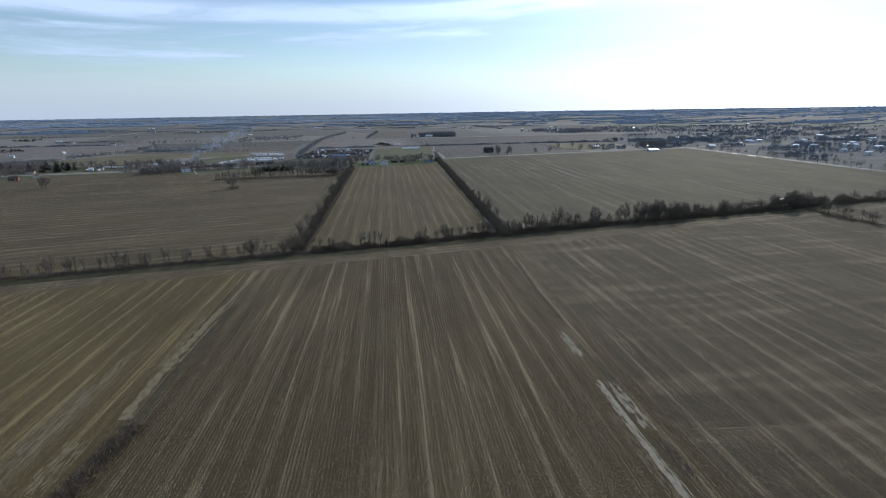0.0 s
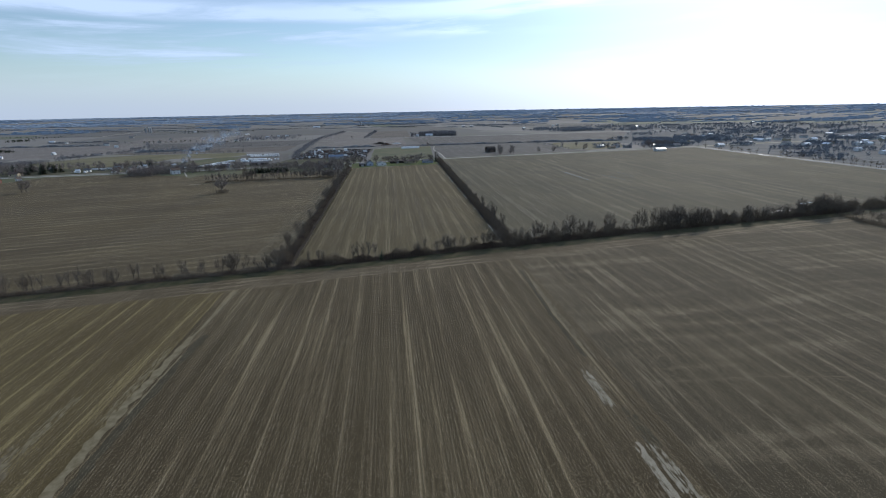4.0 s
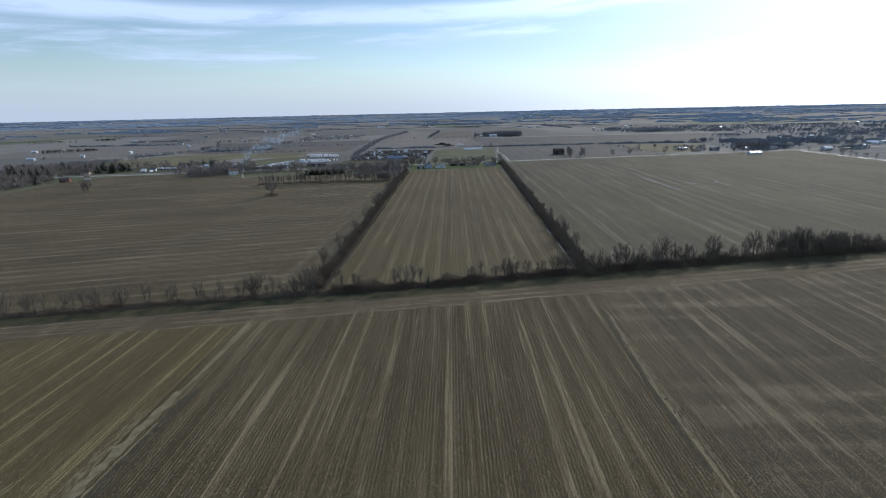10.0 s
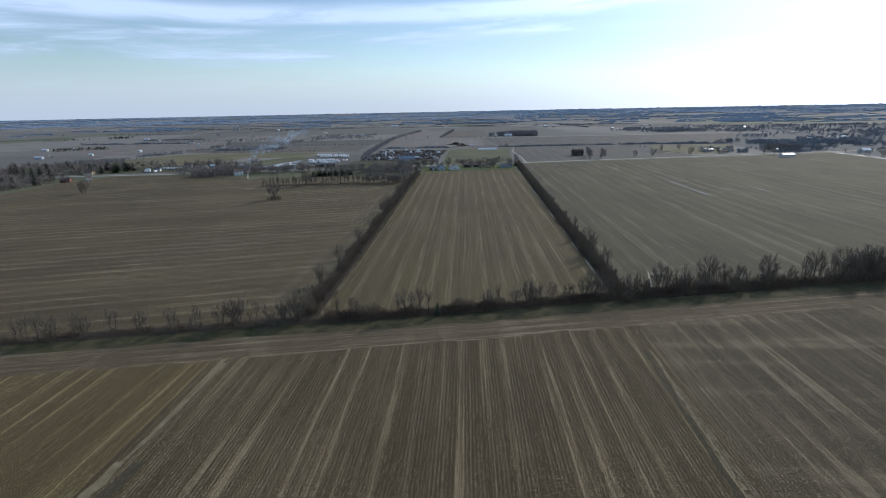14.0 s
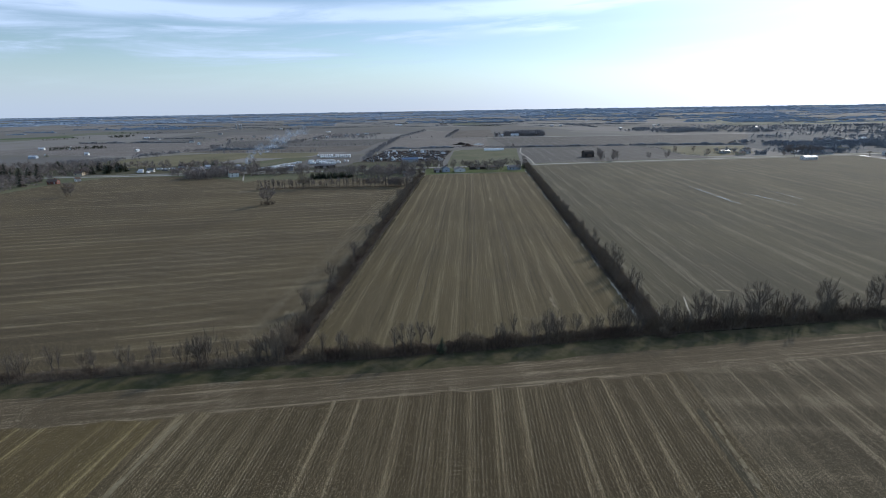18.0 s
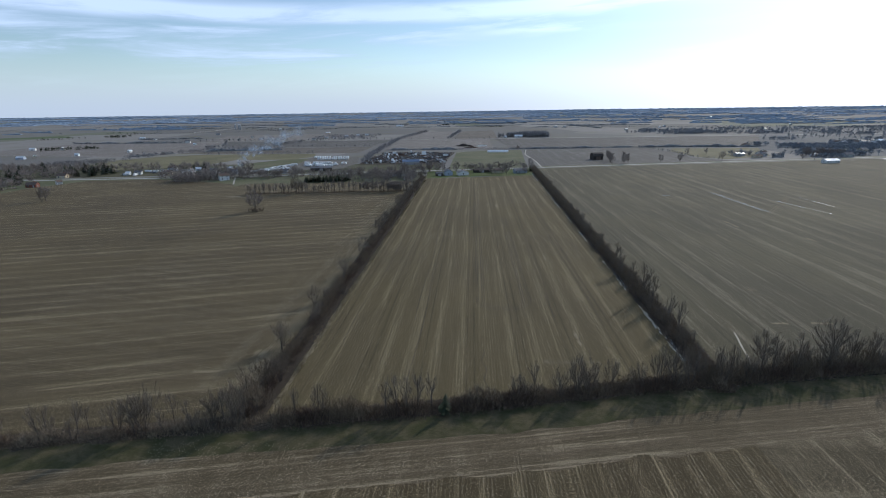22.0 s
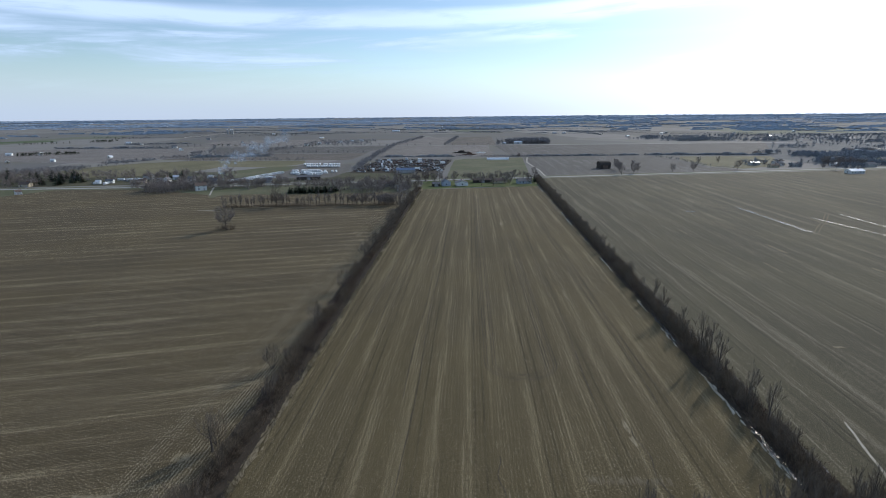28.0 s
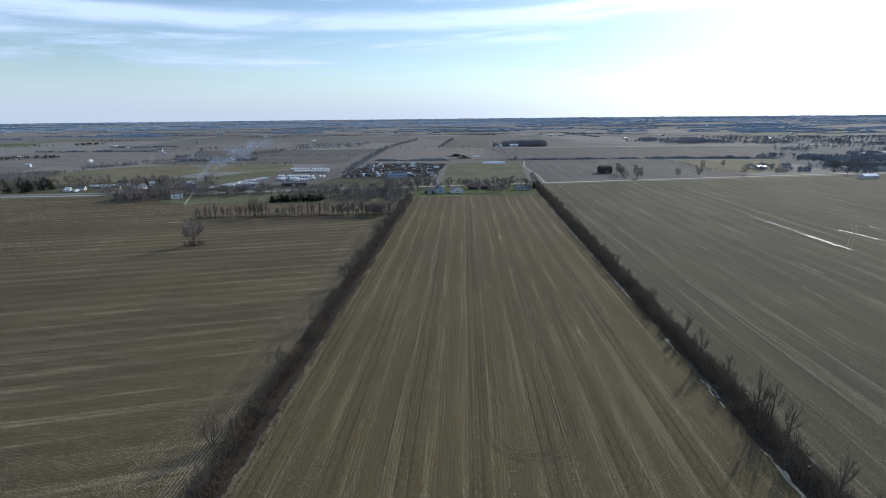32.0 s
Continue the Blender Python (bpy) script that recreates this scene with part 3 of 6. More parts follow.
band("grass_lane", LANE[:4], 0.45, 0.13, M_LANE, "pale dry grass waterway between two fields", "grass", 0.6)
band("grass_lane", LANE[3:], 1.2, 0.13, M_LANE, "pale dry grass waterway between two fields", "grass", 1.3)
band("grass_lane", [(x + 2.2, y) for x, y in LANE[4:7]], 0.22, 0.13, M_LANE, "pale litter beside the grass waterway", "grass", 0.4)
band("lane_ditch", [(x + 3.4, y) for x, y in LANE[3:]] + [(-59.5, 92)], 1.1, 0.11, M_DAMP, "dark damp furrow beside the grass waterway", "soil", 0.8)
streaky("grass_lane", -66.4, -64.2, 128, 176, 0.12, M_LANE, "pale dry litter beside the grass waterway", "grass", 21, 0.4)
streaky("grass_lane", -81.0, -74.5, 84, 128, 0.12, M_STRAW, "pale litter washed into yellow drifts", "soil", 2, 0.45)
streaky("grass_lane", -78.5, -76.0, 96, 150, 0.13, M_LANE, "pale litter washed into yellow drifts", "soil", 22, 0.35)
streaky("grass_lane", -71.0, -66.0, 84, 101, 0.12, M_LANE, "pale dry litter beside the grass waterway", "grass", 23, 0.4)
streaky("bare_mud", 47.2, 49.0, 60, 98, 0.11, M_STRAW, "pale litter washed into the stubble", "soil", 24, 0.3)
# pale washed mud and dark wet hollows in the near field
streaky("bare_mud", 50.0, 52.4, 121, 140, 0.11, M_MUD, "bare washed pale mud in the stubble", "soil", 3)
streaky("bare_mud", 52.8, 54.2, 128, 143, 0.11, M_STRAW, "pale litter washed into the stubble", "soil", 4, 0.5)
streaky("bare_mud", 49.4, 51.2, 74, 109, 0.11, M_MUD, "bare washed pale mud in the stubble", "soil", 5, 0.95)
streaky("bare_mud", 52.2, 55.0, 87, 110, 0.11, M_MUD, "bare washed pale mud in the stubble", "soil", 6, 0.6)
streaky("bare_mud", 66.0, 68.0, 120, 150, 0.11, M_STRAW, "pale litter washed into the stubble", "soil", 7, 0.5)
streaky("bare_mud", 84.0, 86.0, 104, 128, 0.11, M_STRAW, "pale litter washed into the stubble", "soil", 8, 0.4)
streaky("wet_hollow", 52.8, 55.4, 106, 122, 0.10, M_DAMP, "dark wet hollow in the stubble", "soil", 9, 0.9)
streaky("wet_hollow", 53.0, 55.4, 72, 86, 0.10, M_WETSOIL, "dark wet hollow in the stubble", "soil", 10, 0.9)
HOLLOW = [(54.4, 146), (54.3, 160), (54.4, 174), (55.0, 192), (55.9, 208), (56.8, 224)]
band("wet_hollow", HOLLOW, 0.65, 0.10, M_DAMP, "dark wet furrow between two fields", "soil", 0.6)
for k, (x, y) in enumerate(HOLLOW[:-1]):
    x1, y1 = HOLLOW[k + 1]
    for f, g_ in ((0.0, 0.34), (0.42, 0.72), (0.8, 0.97)):
        band("bare_mud", [(x + 1.5 + (x1 - x) * t, y + (y1 - y) * t) for t in (f, (f + g_) / 2, g_)], 0.34, 0.11, M_LANE, "pale litter along a wet furrow", "soil", 0.55)
streaky("bare_mud", 56.4, 57.6, 140, 210, 0.10, M_STRAW, "pale litter washed into the stubble", "soil", 12, 0.4)

streaky("bare_mud", 50.0, 51.6, 56, 78, 0.11, M_MUD, "bare washed pale mud in the stubble", "soil", 25, 0.9)
band("bare_mud", [(50.9, 109), (50.8, 99), (50.7, 90), (50.1, 82), (50.0, 70), (49.8, 56)], 0.45, 0.12, M_MUD, "bare washed pale mud in the stubble", "soil", 0.75)

# wheel ruts of a turning tractor in the narrow field, and two cross tracks
def rut(name, line, half, label="dark wheel rut pressed into the stubble"):
    band(name, line, half * 0.7, 0.10, M_RUT, label, "soil", 0.12)


for dx in (0.0, 0.75, 2.2, 2.95):
    r = 9.6 - dx
    loop = [(4.6 + dx, y) for y in range(600, 318, -14)]
    loop += [(14.2 - r * math.cos(math.pi * k / 14), 318 - r * 0.9 * math.sin(math.pi * k / 14)) for k in range(15)]
    loop += [(23.8 - dx, y) for y in range(330, 470, 14)]
    rut("wheel_rut", loop, 0.16)
for x0, y0, x1, y1 in ((-28, 333, -33, 600), (-35, 285, -31, 480), (-13, 262, -12, 520), (-15, 300, -16, 560), (7, 258, 6, 280), (36, 262, 35, 290), (30, 300, 33, 560), (44, 300, 42, 600), (46.2, 300, 44.2, 600)):
    rut("wheel_rut", [(x0 + (x1 - x0) * k / 20 + 0.5 * math.sin(k * 0.7 + x0), y0 + (y1 - y0) * k / 20) for k in range(21)], 0.15)
streaky("cross_litter", 22, 37, 272.5, 275.5, 0.10, M_STRAW, "pale litter across the field's end", "soil", 20, 0.2)
band("cross_track", [(63, 87), (84, 85.2), (105, 83.2), (140, 80)], 0.16, 0.10, M_STRAW, "faint pale track across the rows", "soil", 0.4)
band("cross_track", [(64, 130.5), (80, 130), (94, 129.6), (117, 126)], 0.14, 0.10, M_STRAW, "faint pale track across the rows", "soil", 0.4)

for k, (x, y, w, l) in enumerate(((19.0, 492, 1.4, 9), (22.5, 500, 0.8, 4), (-25, 603, 0.6, 7), (-18, 634, 4.0, 1.6), (33.5, 283, 0.8, 12), (35.5, 366, 0.5, 9), (-60, 452, 3.5, 3), (-66, 470, 5, 3), (-72, 430, 5, 2.5), (-58, 505, 3, 2), (-80, 520, 6, 2), (120, 470, 1, 14), (150, 430, 1.2, 20), (108, 300, 6, 2.5), (104, 330, 3, 1.5), (-70, 265, 7, 2), (-58, 275, 3, 4), (131, 400, 0.8, 18), (96, 300, 5, 2), (172, 400, 1.4, 9))):
    streaky("litter_patch", x, x + w, y, y + l, 0.10, M_DRY, "pale drift of crop litter in the stubble", "soil", 40 + k, 0.5)
# water standing in wheel furrows of the wide field, and in the ditch
rp = random.Random(9)
for x0, y0, x1, y1, w in ((188.6, 553, 189.2, 476, 0.42), (190.2, 540, 190.6, 470, 0.25), (216, 516, 221, 486, 0.4), (217.5, 512, 224.5, 467, 0.3), (241, 526, 241.5, 486, 0.4), (147, 538, 153, 536, 0.9)):
    for a in range(0, 12, 2):
        b = a + rp.uniform(1.7, 2.0)
        band("furrow_water", [(x0 + (x1 - x0) * k / 12, y0 + (y1 - y0) * k / 12) for k in (a, (2 * a + b) / 3, (a + 2 * b) / 3, b)], w * rp.uniform(0.25, 0.5), 0.13, M_WATER, "water standing in a wheel furrow", "water", 0.35)
rp = random.Random(8)
for k in range(90):
    xx = 58 + 62 * (k / 90) + rp.uniform(-0.8, 0.8)
    l, w = rp.uniform(0.15, 0.6), rp.uniform(0.06, 0.2) * (1.5 if 80 < xx < 97 else 1.0)
    pts = [(xx - l, hedge_y(xx - l) - 0.9), (xx - l * 0.4, hedge_y(xx - l * 0.4) - 0.9 + rp.uniform(-0.2, 0.2)), (xx + l * 0.4, hedge_y(xx + l * 0.4) - 0.9), (xx + l, hedge_y(xx + l) - 0.9)]
    band("ditch_pool", pts, w, 0.2, M_WATER, "open water in the hedgerow ditch", "water", 0.25)
band("flood_pool", [(283, 335), (288, 337), (294, 339)], 1.4, 0.13, M_WATER, "pool of flood water in the stubble", "water", 0.6)
band("flood_pool", [(250, 315), (255, 317), (260, 318)], 1.2, 0.13, M_WATER, "pool of flood water in the stubble", "water", 0.6)
for dx in (0.0, 2.3):
    band("wheel_rut", [(234 + dx, 530), (229 + dx, 523), (223 + dx, 515), (217.5 + dx, 507), (212 + dx, 500), (204 + dx, 491), (197 + dx, 482), (191 + dx, 474), (187 + dx, 468)], 0.25, 0.12, M_STRAW, "curved pale wheel rut across the wet rows", "soil", 0.12)
    streaky("litter_patch", 188 + dx, 189.2 + dx, 700, 708, 0.10, M_STRAW, "pale drift of crop litter in the stubble", "soil", 90 + int(dx), 0.5)
for x0, y0, x1, y1 in ((149, 582, 152, 520), (125, 533, 128, 500), (93, 466, 91, 432), (146, 503, 156, 470), (120, 470, 126, 400), (170, 620, 176, 540), (260, 600, 255, 520), (290, 560, 286, 470), (90, 384, 90.5, 366), (94, 372, 94.5, 350)):
    band("litter_line", [(x0 + (x1 - x0) * k / 8, y0 + (y1 - y0) * k / 8) for k in range(9)], 0.16, 0.10, M_STRAW, "thin pale line of litter along a drilled row", "soil", 0.25)
band("washed_track", [(81.4, 294), (80.4, 290), (79, 285), (77.6, 279), (76, 274)], 0.24, 0.13, M_PALE, "pale washed track in the stubble", "soil", 0.15)
for x0, y0, x1, y1, w in ((800, 1490, 872, 1512, 5), (900, 1500, 960, 1512, 4), (566, 990, 600, 985, 4), (610, 985, 640, 990, 3), (326, 955, 345, 950, 1.2), (352, 975, 372, 972, 1.5), (400, 935, 420, 936, 1.2), (345, 842, 362, 836, 0.8), (322, 836, 336, 830, 0.8), (385, 880, 398, 884, 1.0), (690, 1120, 740, 1130, 3), (540, 905, 560, 908, 2)):
    band("flood_pool", [(x0 + (x1 - x0) * k / 3, y0 + (y1 - y0) * k / 3) for k in range(4)], w * 0.5, 0.3, M_WATER, "shallow flood water shining in a far field", "water", w * 0.4)
for y in range(440, 800, 34):
    band("lane_water", [(504, y), (504, y + 9), (504, y + 19)], 1.0, 0.13, M_WATER, "ditch water beside the lane", "water", 0.4)


# ---- crop litter: countless short stalks and husks lying in the drilled rows ----
M_STALK = twig_mat("stalks", (0.17, 0.135, 0.085), (0.52, 0.44, 0.30))


def stalks(name, x0, y0, x1, y1, n, turn, period, label, seed):
    """Short stalks on the ground, thicker along the combine's passes."""
    r = np.random.RandomState(seed)
    x, y = r.uniform(x0, x1, n), r.uniform(y0, y1, n)
    u = x * math.cos(turn) - y * math.sin(turn)
    v = x * math.sin(turn) + y * math.cos(turn)
    thick = 0.35 + 0.4 * (np.sin(u * 2 * math.pi / period + 0.4 + 0.8 * np.sin(v / 37.0)) > 0.2) + 0.25 * np.sin(u * 0.9 + 1.3 * np.sin(v / 61.0)) * np.sin(v / 23.0 + u * 0.11)
    keep = r.uniform(0, 1, n) < thick
    x, y, u = x[keep], y[keep], u[keep]
    n = len(x)
    snap = (np.round(u / 0.76) * 0.76 - u) * 0.7
    x, y = x + snap * math.cos(turn), y - snap * math.sin(turn)
    a, l = r.uniform(0, 2 * math.pi, n), r.uniform(0.14, 0.34, n)
    w, z = r.uniform(0.025, 0.06, n), r.uniform(0.02, 0.16, n)
    p = np.zeros((n, 3, 3))
    c, s_ = np.cos(a), np.sin(a)
    p[:, 0] = np.stack([x - s_ * w, y + c * w, np.full(n, 0.025)], 1)
    p[:, 1] = np.stack([x + s_ * w, y - c * w, np.full(n, 0.025)], 1)
    p[:, 2] = np.stack([x + c * l, y + s_ * l, 0.025 + z], 1)
    me = bpy.data.meshes.new(name)
    me.vertices.add(n * 3)
    me.vertices.foreach_set("co", p.ravel())
    me.loops.add(n * 3)
    me.loops.foreach_set("vertex_index", np.arange(n * 3, dtype=np.int32))
    me.polygons.add(n)
    me.polygons.foreach_set("loop_start", np.arange(0, n * 3, 3, dtype=np.int32))
    me.update(calc_edges=True)
    me.materials.append(M_STALK)
    return tagged(new(name, me), label, "crop litter", kind="stuff")


stalks("crop_stalks", -62, 55, 60, 238, 190000, 0.0, 5.5, "pale maize stalks littering the dark earth", 1)
stalks("crop_stalks", -150, 60, -66, 222, 70000, 0.0, 6.2, "pale maize stalks littering the brown earth", 2)
stalks("crop_stalks", 60, 70, 190, 250, 90000, 0.0, 6.5, "pale maize stalks littering the dark earth", 3)
stalks("crop_stalks", -150, 262, -52, 400, 90000, radians(-75), 8.0, "pale maize stalks littering the brown field", 4)
stalks("crop_stalks", -66, 256, -50, 520, 60000, 0.0, 9.0, "pale litter drifted beside the hedgerow", 6)
stalks("crop_stalks", -57, 256, -50, 520, 40000, 0.0, 9.0, "pale litter drifted beside the hedgerow", 7)
stalks("crop_stalks", -41, 258, 59, 420, 90000, 0.0, 7.0, "short pale stubble in the narrow field", 5)

# ---- trees and shrubs ----
def blade(sh, a, d, length, w, rng):
    """One thin twig."""
    s = d.cross(Vector((rng.uniform(-1, 1), rng.uniform(-1, 1), rng.uniform(-0.4, 0.4)))).normalized() * w
    sh.face((a - s, a + s, a + d * length))


def wander(d, k, rng):
    return (d + Vector((rng.uniform(-k, k), rng.uniform(-k, k), rng.uniform(-k, k) * 0.7))).normalized()


def bare_tree(seed, h, rad, low=0.25, boughs=20, subs=4, thick=0.018, tw=0.018, stems=1, tall=0.75, side=4, sprigs=4, rise=0.12):
    """A leafless tree: tapered trunk, limbs that swing out and up to a rounded crown, and fine twigs."""
    rng = random.Random(seed)
    wood_, crown = Shape(), Shape()
    up_ = Vector((0, 0, 1))

    def sprig(p, d, length):
        e = (wander(d, 0.8 - rise, rng) + up_ * rise).normalized()
        length *= 1 + rise
        blade(crown, p, e, length, tw, rng)
        for q in (0.35, 0.6):
            blade(crown, p + e * length * q, wander(e, 0.6, rng), length * rng.uniform(0.45, 0.75), tw * 0.8, rng)

    for n in range(stems):
        a = 2 * math.pi * n / stems + rng.random()
        lean = 0.0 if stems == 1 else rng.uniform(0.1, 0.32 if stems < 6 else 0.5)
        base = Vector((math.cos(a), math.sin(a), 0)) * (0.0 if stems == 1 else 0.3) - up_ * 0.1
        d = (up_ + Vector((math.cos(a), math.sin(a), 0)) * lean).normalized()
        r0 = h * thick / (1.0 if stems == 1 else 1.5)
        spine, p, r = [base], base, r0
        for k in range(6):
            d = wander(d, 0.06, rng)
            q = p + d * (h * tall / 6)
            wood_.tube(p, q, r, r * 0.80, 6 if stems == 1 else 4)
            p, r = q, r * 0.80
            spine.append(p)
        mid = spine[-1].lerp(base, 0.25) if stems > 1 else spine[-1]
        wide = rad if stems == 1 else rad * (0.62 if stems < 6 else 0.34)
        for k in range(boughs // stems):
            a, e = rng.uniform(0, 2 * math.pi), math.asin(rng.uniform(-0.75, 1.0))
            shell = rng.uniform(0.6, 1.0)
            zc, zr = h * (1 + low) / 2, h * (1 - low) / 2
            tip = Vector((mid.x + wide * shell * math.cos(e) * math.cos(a), mid.y + wide * shell * math.cos(e) * math.sin(a), zc + zr * shell * math.sin(e)))
            f = min(0.98, max(0.16, (tip.z / h - 0.12) * rng.uniform(0.6, 0.95) / tall))
            i = min(5, int(f * 6))
            start = spine[i].lerp(spine[i + 1], f * 6 - i)
            rb_ = r0 * (0.8 ** (f * 6)) * 0.42
            gap = tip - start
            bend = start + Vector((gap.x * 0.7, gap.y * 0.7, gap.z * 0.36))
            pts = [start, start.lerp(bend, 0.5).lerp(bend.lerp(tip, 0.5), 0.25), start.lerp(bend, 0.5).lerp(bend.lerp(tip, 0.5), 0.5), bend.lerp(tip, 0.55), tip]
            for j in range(4):
                wood_.tube(pts[j], pts[j + 1], max(0.012, rb_ * (1 - j * 0.24)), max(0.010, rb_ * (0.76 - j * 0.24)), 3)
            size = gap.length
            for j in range(subs):
                t = rng.uniform(0.9, 3.9)
                g_ = int(t)
                o = pts[g_].lerp(pts[g_ + 1], t - g_)
                dd = (wander((pts[g_ + 1] - pts[g_]).normalized(), 0.75 - rise * 0.5, rng) + up_ * (0.05 + rise)).normalized()
                l = max(h * 0.07, size * rng.uniform(0.22, 0.42))
                en = o + dd * l
                sd = dd.cross(Vector((rng.uniform(-1, 1), rng.uniform(-1, 1), 0.2))).normalized()
                ww = max(0.011, rb_ * 0.3)
                wood_.face((o - sd * ww, o + sd * ww, en + sd * ww * 0.4, en - sd * ww * 0.4))
                for x_ in range(sprigs):
                    sprig(o.lerp(en, rng.uniform(0.25, 1.0)), dd, h * rng.uniform(0.05, 0.11))
            for x_ in range(sprigs):
                sprig(pts[3].lerp(tip, rng.random()), (tip - pts[3]).normalized(), h * rng.uniform(0.06, 0.11))
        sprig(spine[-1], d, h * (1 - tall) * 0.8)
    return wood_, crown


def bush(seed, h, r, stems=15, n=10, w=0.018):
    """A leafless shrub: many stems from one root, with fine twigs."""
    rng = random.Random(seed)
    wood, crown = Shape(), Shape()
    for k in range(stems):
        a = rng.uniform(0, 2 * math.pi)
        out = rng.uniform(0.1, 1.0)
        p = Vector((math.cos(a) * r * 0.3 * out, math.sin(a) * r * 0.3 * out, -0.05))
        tip = Vector((math.cos(a) * r * out, math.sin(a) * r * out, h * rng.uniform(0.6, 1.0) * (1.1 - 0.35 * out)))
        wood.tube(p, tip, 0.05, 0.015, 3)
        for j in range(n):
            t = rng.uniform(0.2, 1.0)
            q = p.lerp(tip, t)
            d = wander((tip - p).normalized(), 0.9, rng)
            l = h * rng.uniform(0.15, 0.35)
            blade(crown, q, d, l, w, rng)
            blade(crown, q + d * l * 0.5, wander(d, 0.9, rng), l * 0.7, w * 0.8, rng)
            blade(crown, q + d * l * 0.7, wander(d, 0.9, rng), l * 0.6, w * 0.8, rng)
    return wood, crown


def conifer_shape(seed, h, r, tiers=16):
    rng = random.Random(seed)
    wood, crown = Shape(), Shape()
    wood.tube((0, 0, -0.1), (0, 0, h * 0.95), h * 0.022, 0.03, 6)
    for k in range(tiers):
        f = k / tiers
        z = h * (0.07 + 0.9 * f)
        rr = r * (1 - f) ** 0.8 * rng.uniform(0.85, 1.1) + 0.12
        for j in range(12):
            a = rng.uniform(0, 2 * math.pi)
            d = Vector((math.cos(a), math.sin(a), rng.uniform(-0.25, 0.25)))
            s = Vector((-d.y, d.x, 0))
            o = Vector((0, 0, z + rng.uniform(-0.2, 0.2) * h / tiers * 2))
            l = rr * rng.uniform(0.7, 1.15)
            for q in (0.35, 0.7, 1.0):
                c = o + d * l * q
                crown.face((c - d * l * 0.38, c + s * l * 0.2 + Vector((0, 0, -0.06 * l)), c + d * 0.1 * l, c - s * l * 0.2 + Vector((0, 0, 0.08 * l))))
    return wood, crown


def tree_kind(name, label, category, shapes, bark, twig, group):
    ob = thing(name, label, category, group)
    part("trunk", shapes[0], bark, ob)
    part("crown", shapes[1], twig, ob)
    return ob


class Stock:
    """Variants of one kind: the first use of each takes the original, later ones are copies."""

    def __init__(self, *made):
        self.made, self.used, self.rng = made, set(), random.Random(len(made) * 7 + 1)

    def put(self, x, y, size=1.0, which=None, label=""):
        k = self.rng.randrange(len(self.made)) if which is None else which % len(self.made)
        m = pose(x, y, lift(x, y), 0, 0, self.rng.uniform(0, 360)) @ Matrix.Scale(size, 4)
        ob = self.made[k]
        if k in self.used:
            ob = copy_thing(ob, m)
            ob.matrix_basis = m
        else:
            self.used.add(k)
            ob.matrix_world = m
        return tagged(ob, label) if label else ob


HEDGE = "hedgerow trees"
slim = Stock(*[tree_kind("bare_tree", "slim leafless tree in the hedgerow", "tree", bare_tree(10 + k, 9.0, 1.7, 0.34, 18, 4, 0.021, 0.017, 1, 0.90, 4, 3, 0.5), M_BARK, M_TWIG, HEDGE) for k in range(5)])
broad = Stock(*[tree_kind("broad_tree", "broad leafless tree with spreading limbs", "tree", bare_tree(30 + k, 11.0, 4.0, 0.20, 40, 6, 0.024, 0.019, 1, 0.70, 4, 5, 0.35), M_BARK, M_TWIG, HEDGE) for k in range(4)])
clump = Stock(*[tree_kind("multi_stem_tree", "leafless tree with several stems", "tree", bare_tree(50 + k, 8.0, 3.2, 0.24, 45, 4, 0.014, 0.017, 9, 0.84, 4, 3, 0.5), M_BARK, M_TWIG, HEDGE) for k in range(3)])
pale = Stock(*[tree_kind("bare_tree", "leafless tree with a dark forked trunk", "tree", bare_tree(70 + k, 8.5, 2.9, 0.32, 15, 5, 0.032, 0.018, 1, 0.62, 4, 3, 0.35), M_BARK, M_TWIG, HEDGE) for k in range(2)])
shrub = Stock(*[tree_kind("shrub", "dark leafless shrub in the hedgerow", "shrub", bush(90 + k, 3.2, 2.4), M_BARK, M_SHRUB, "hedgerow shrubs") for k in range(5)])
fir = Stock(*[tree_kind("conifer", "dark green conifer with dense needles", "tree", conifer_shape(120 + k, 8.0, 2.3), M_BARK, M_NEEDLE, "conifers") for k in range(3)])
yard_tree = Stock(*[tree_kind("shade_tree", "leafless shade tree near the roadside houses", "tree", bare_tree(140 + k, 12.0, 4.2, 0.16, 30, 5, 0.022, 0.055, 1, 0.68, 4, 4, 0.2), M_BARK, M_DARKTWIG, "roadside trees") for k in range(3)])
row_tree = Stock(*[tree_kind("field_tree", "upright leafless tree in a row beside the field", "tree", bare_tree(160 + k, 10.0, 1.5, 0.26, 18, 3, 0.026, 0.030, 1, 0.90, 4, 3, 0.4), M_BARK, M_DARKTWIG, "field-edge tree row") for k in range(4)])
lone = Stock(*[tree_kind("bare_tree", "lone leafless tree in the open field", "tree", bare_tree(200 + k, 13.5, 5.2, 0.20, 46, 6, 0.026, 0.032, 1, 0.66, 4, 5), M_BARK, M_DARKTWIG, "lone field trees") for k in range(2)])
rng = random.Random(4)

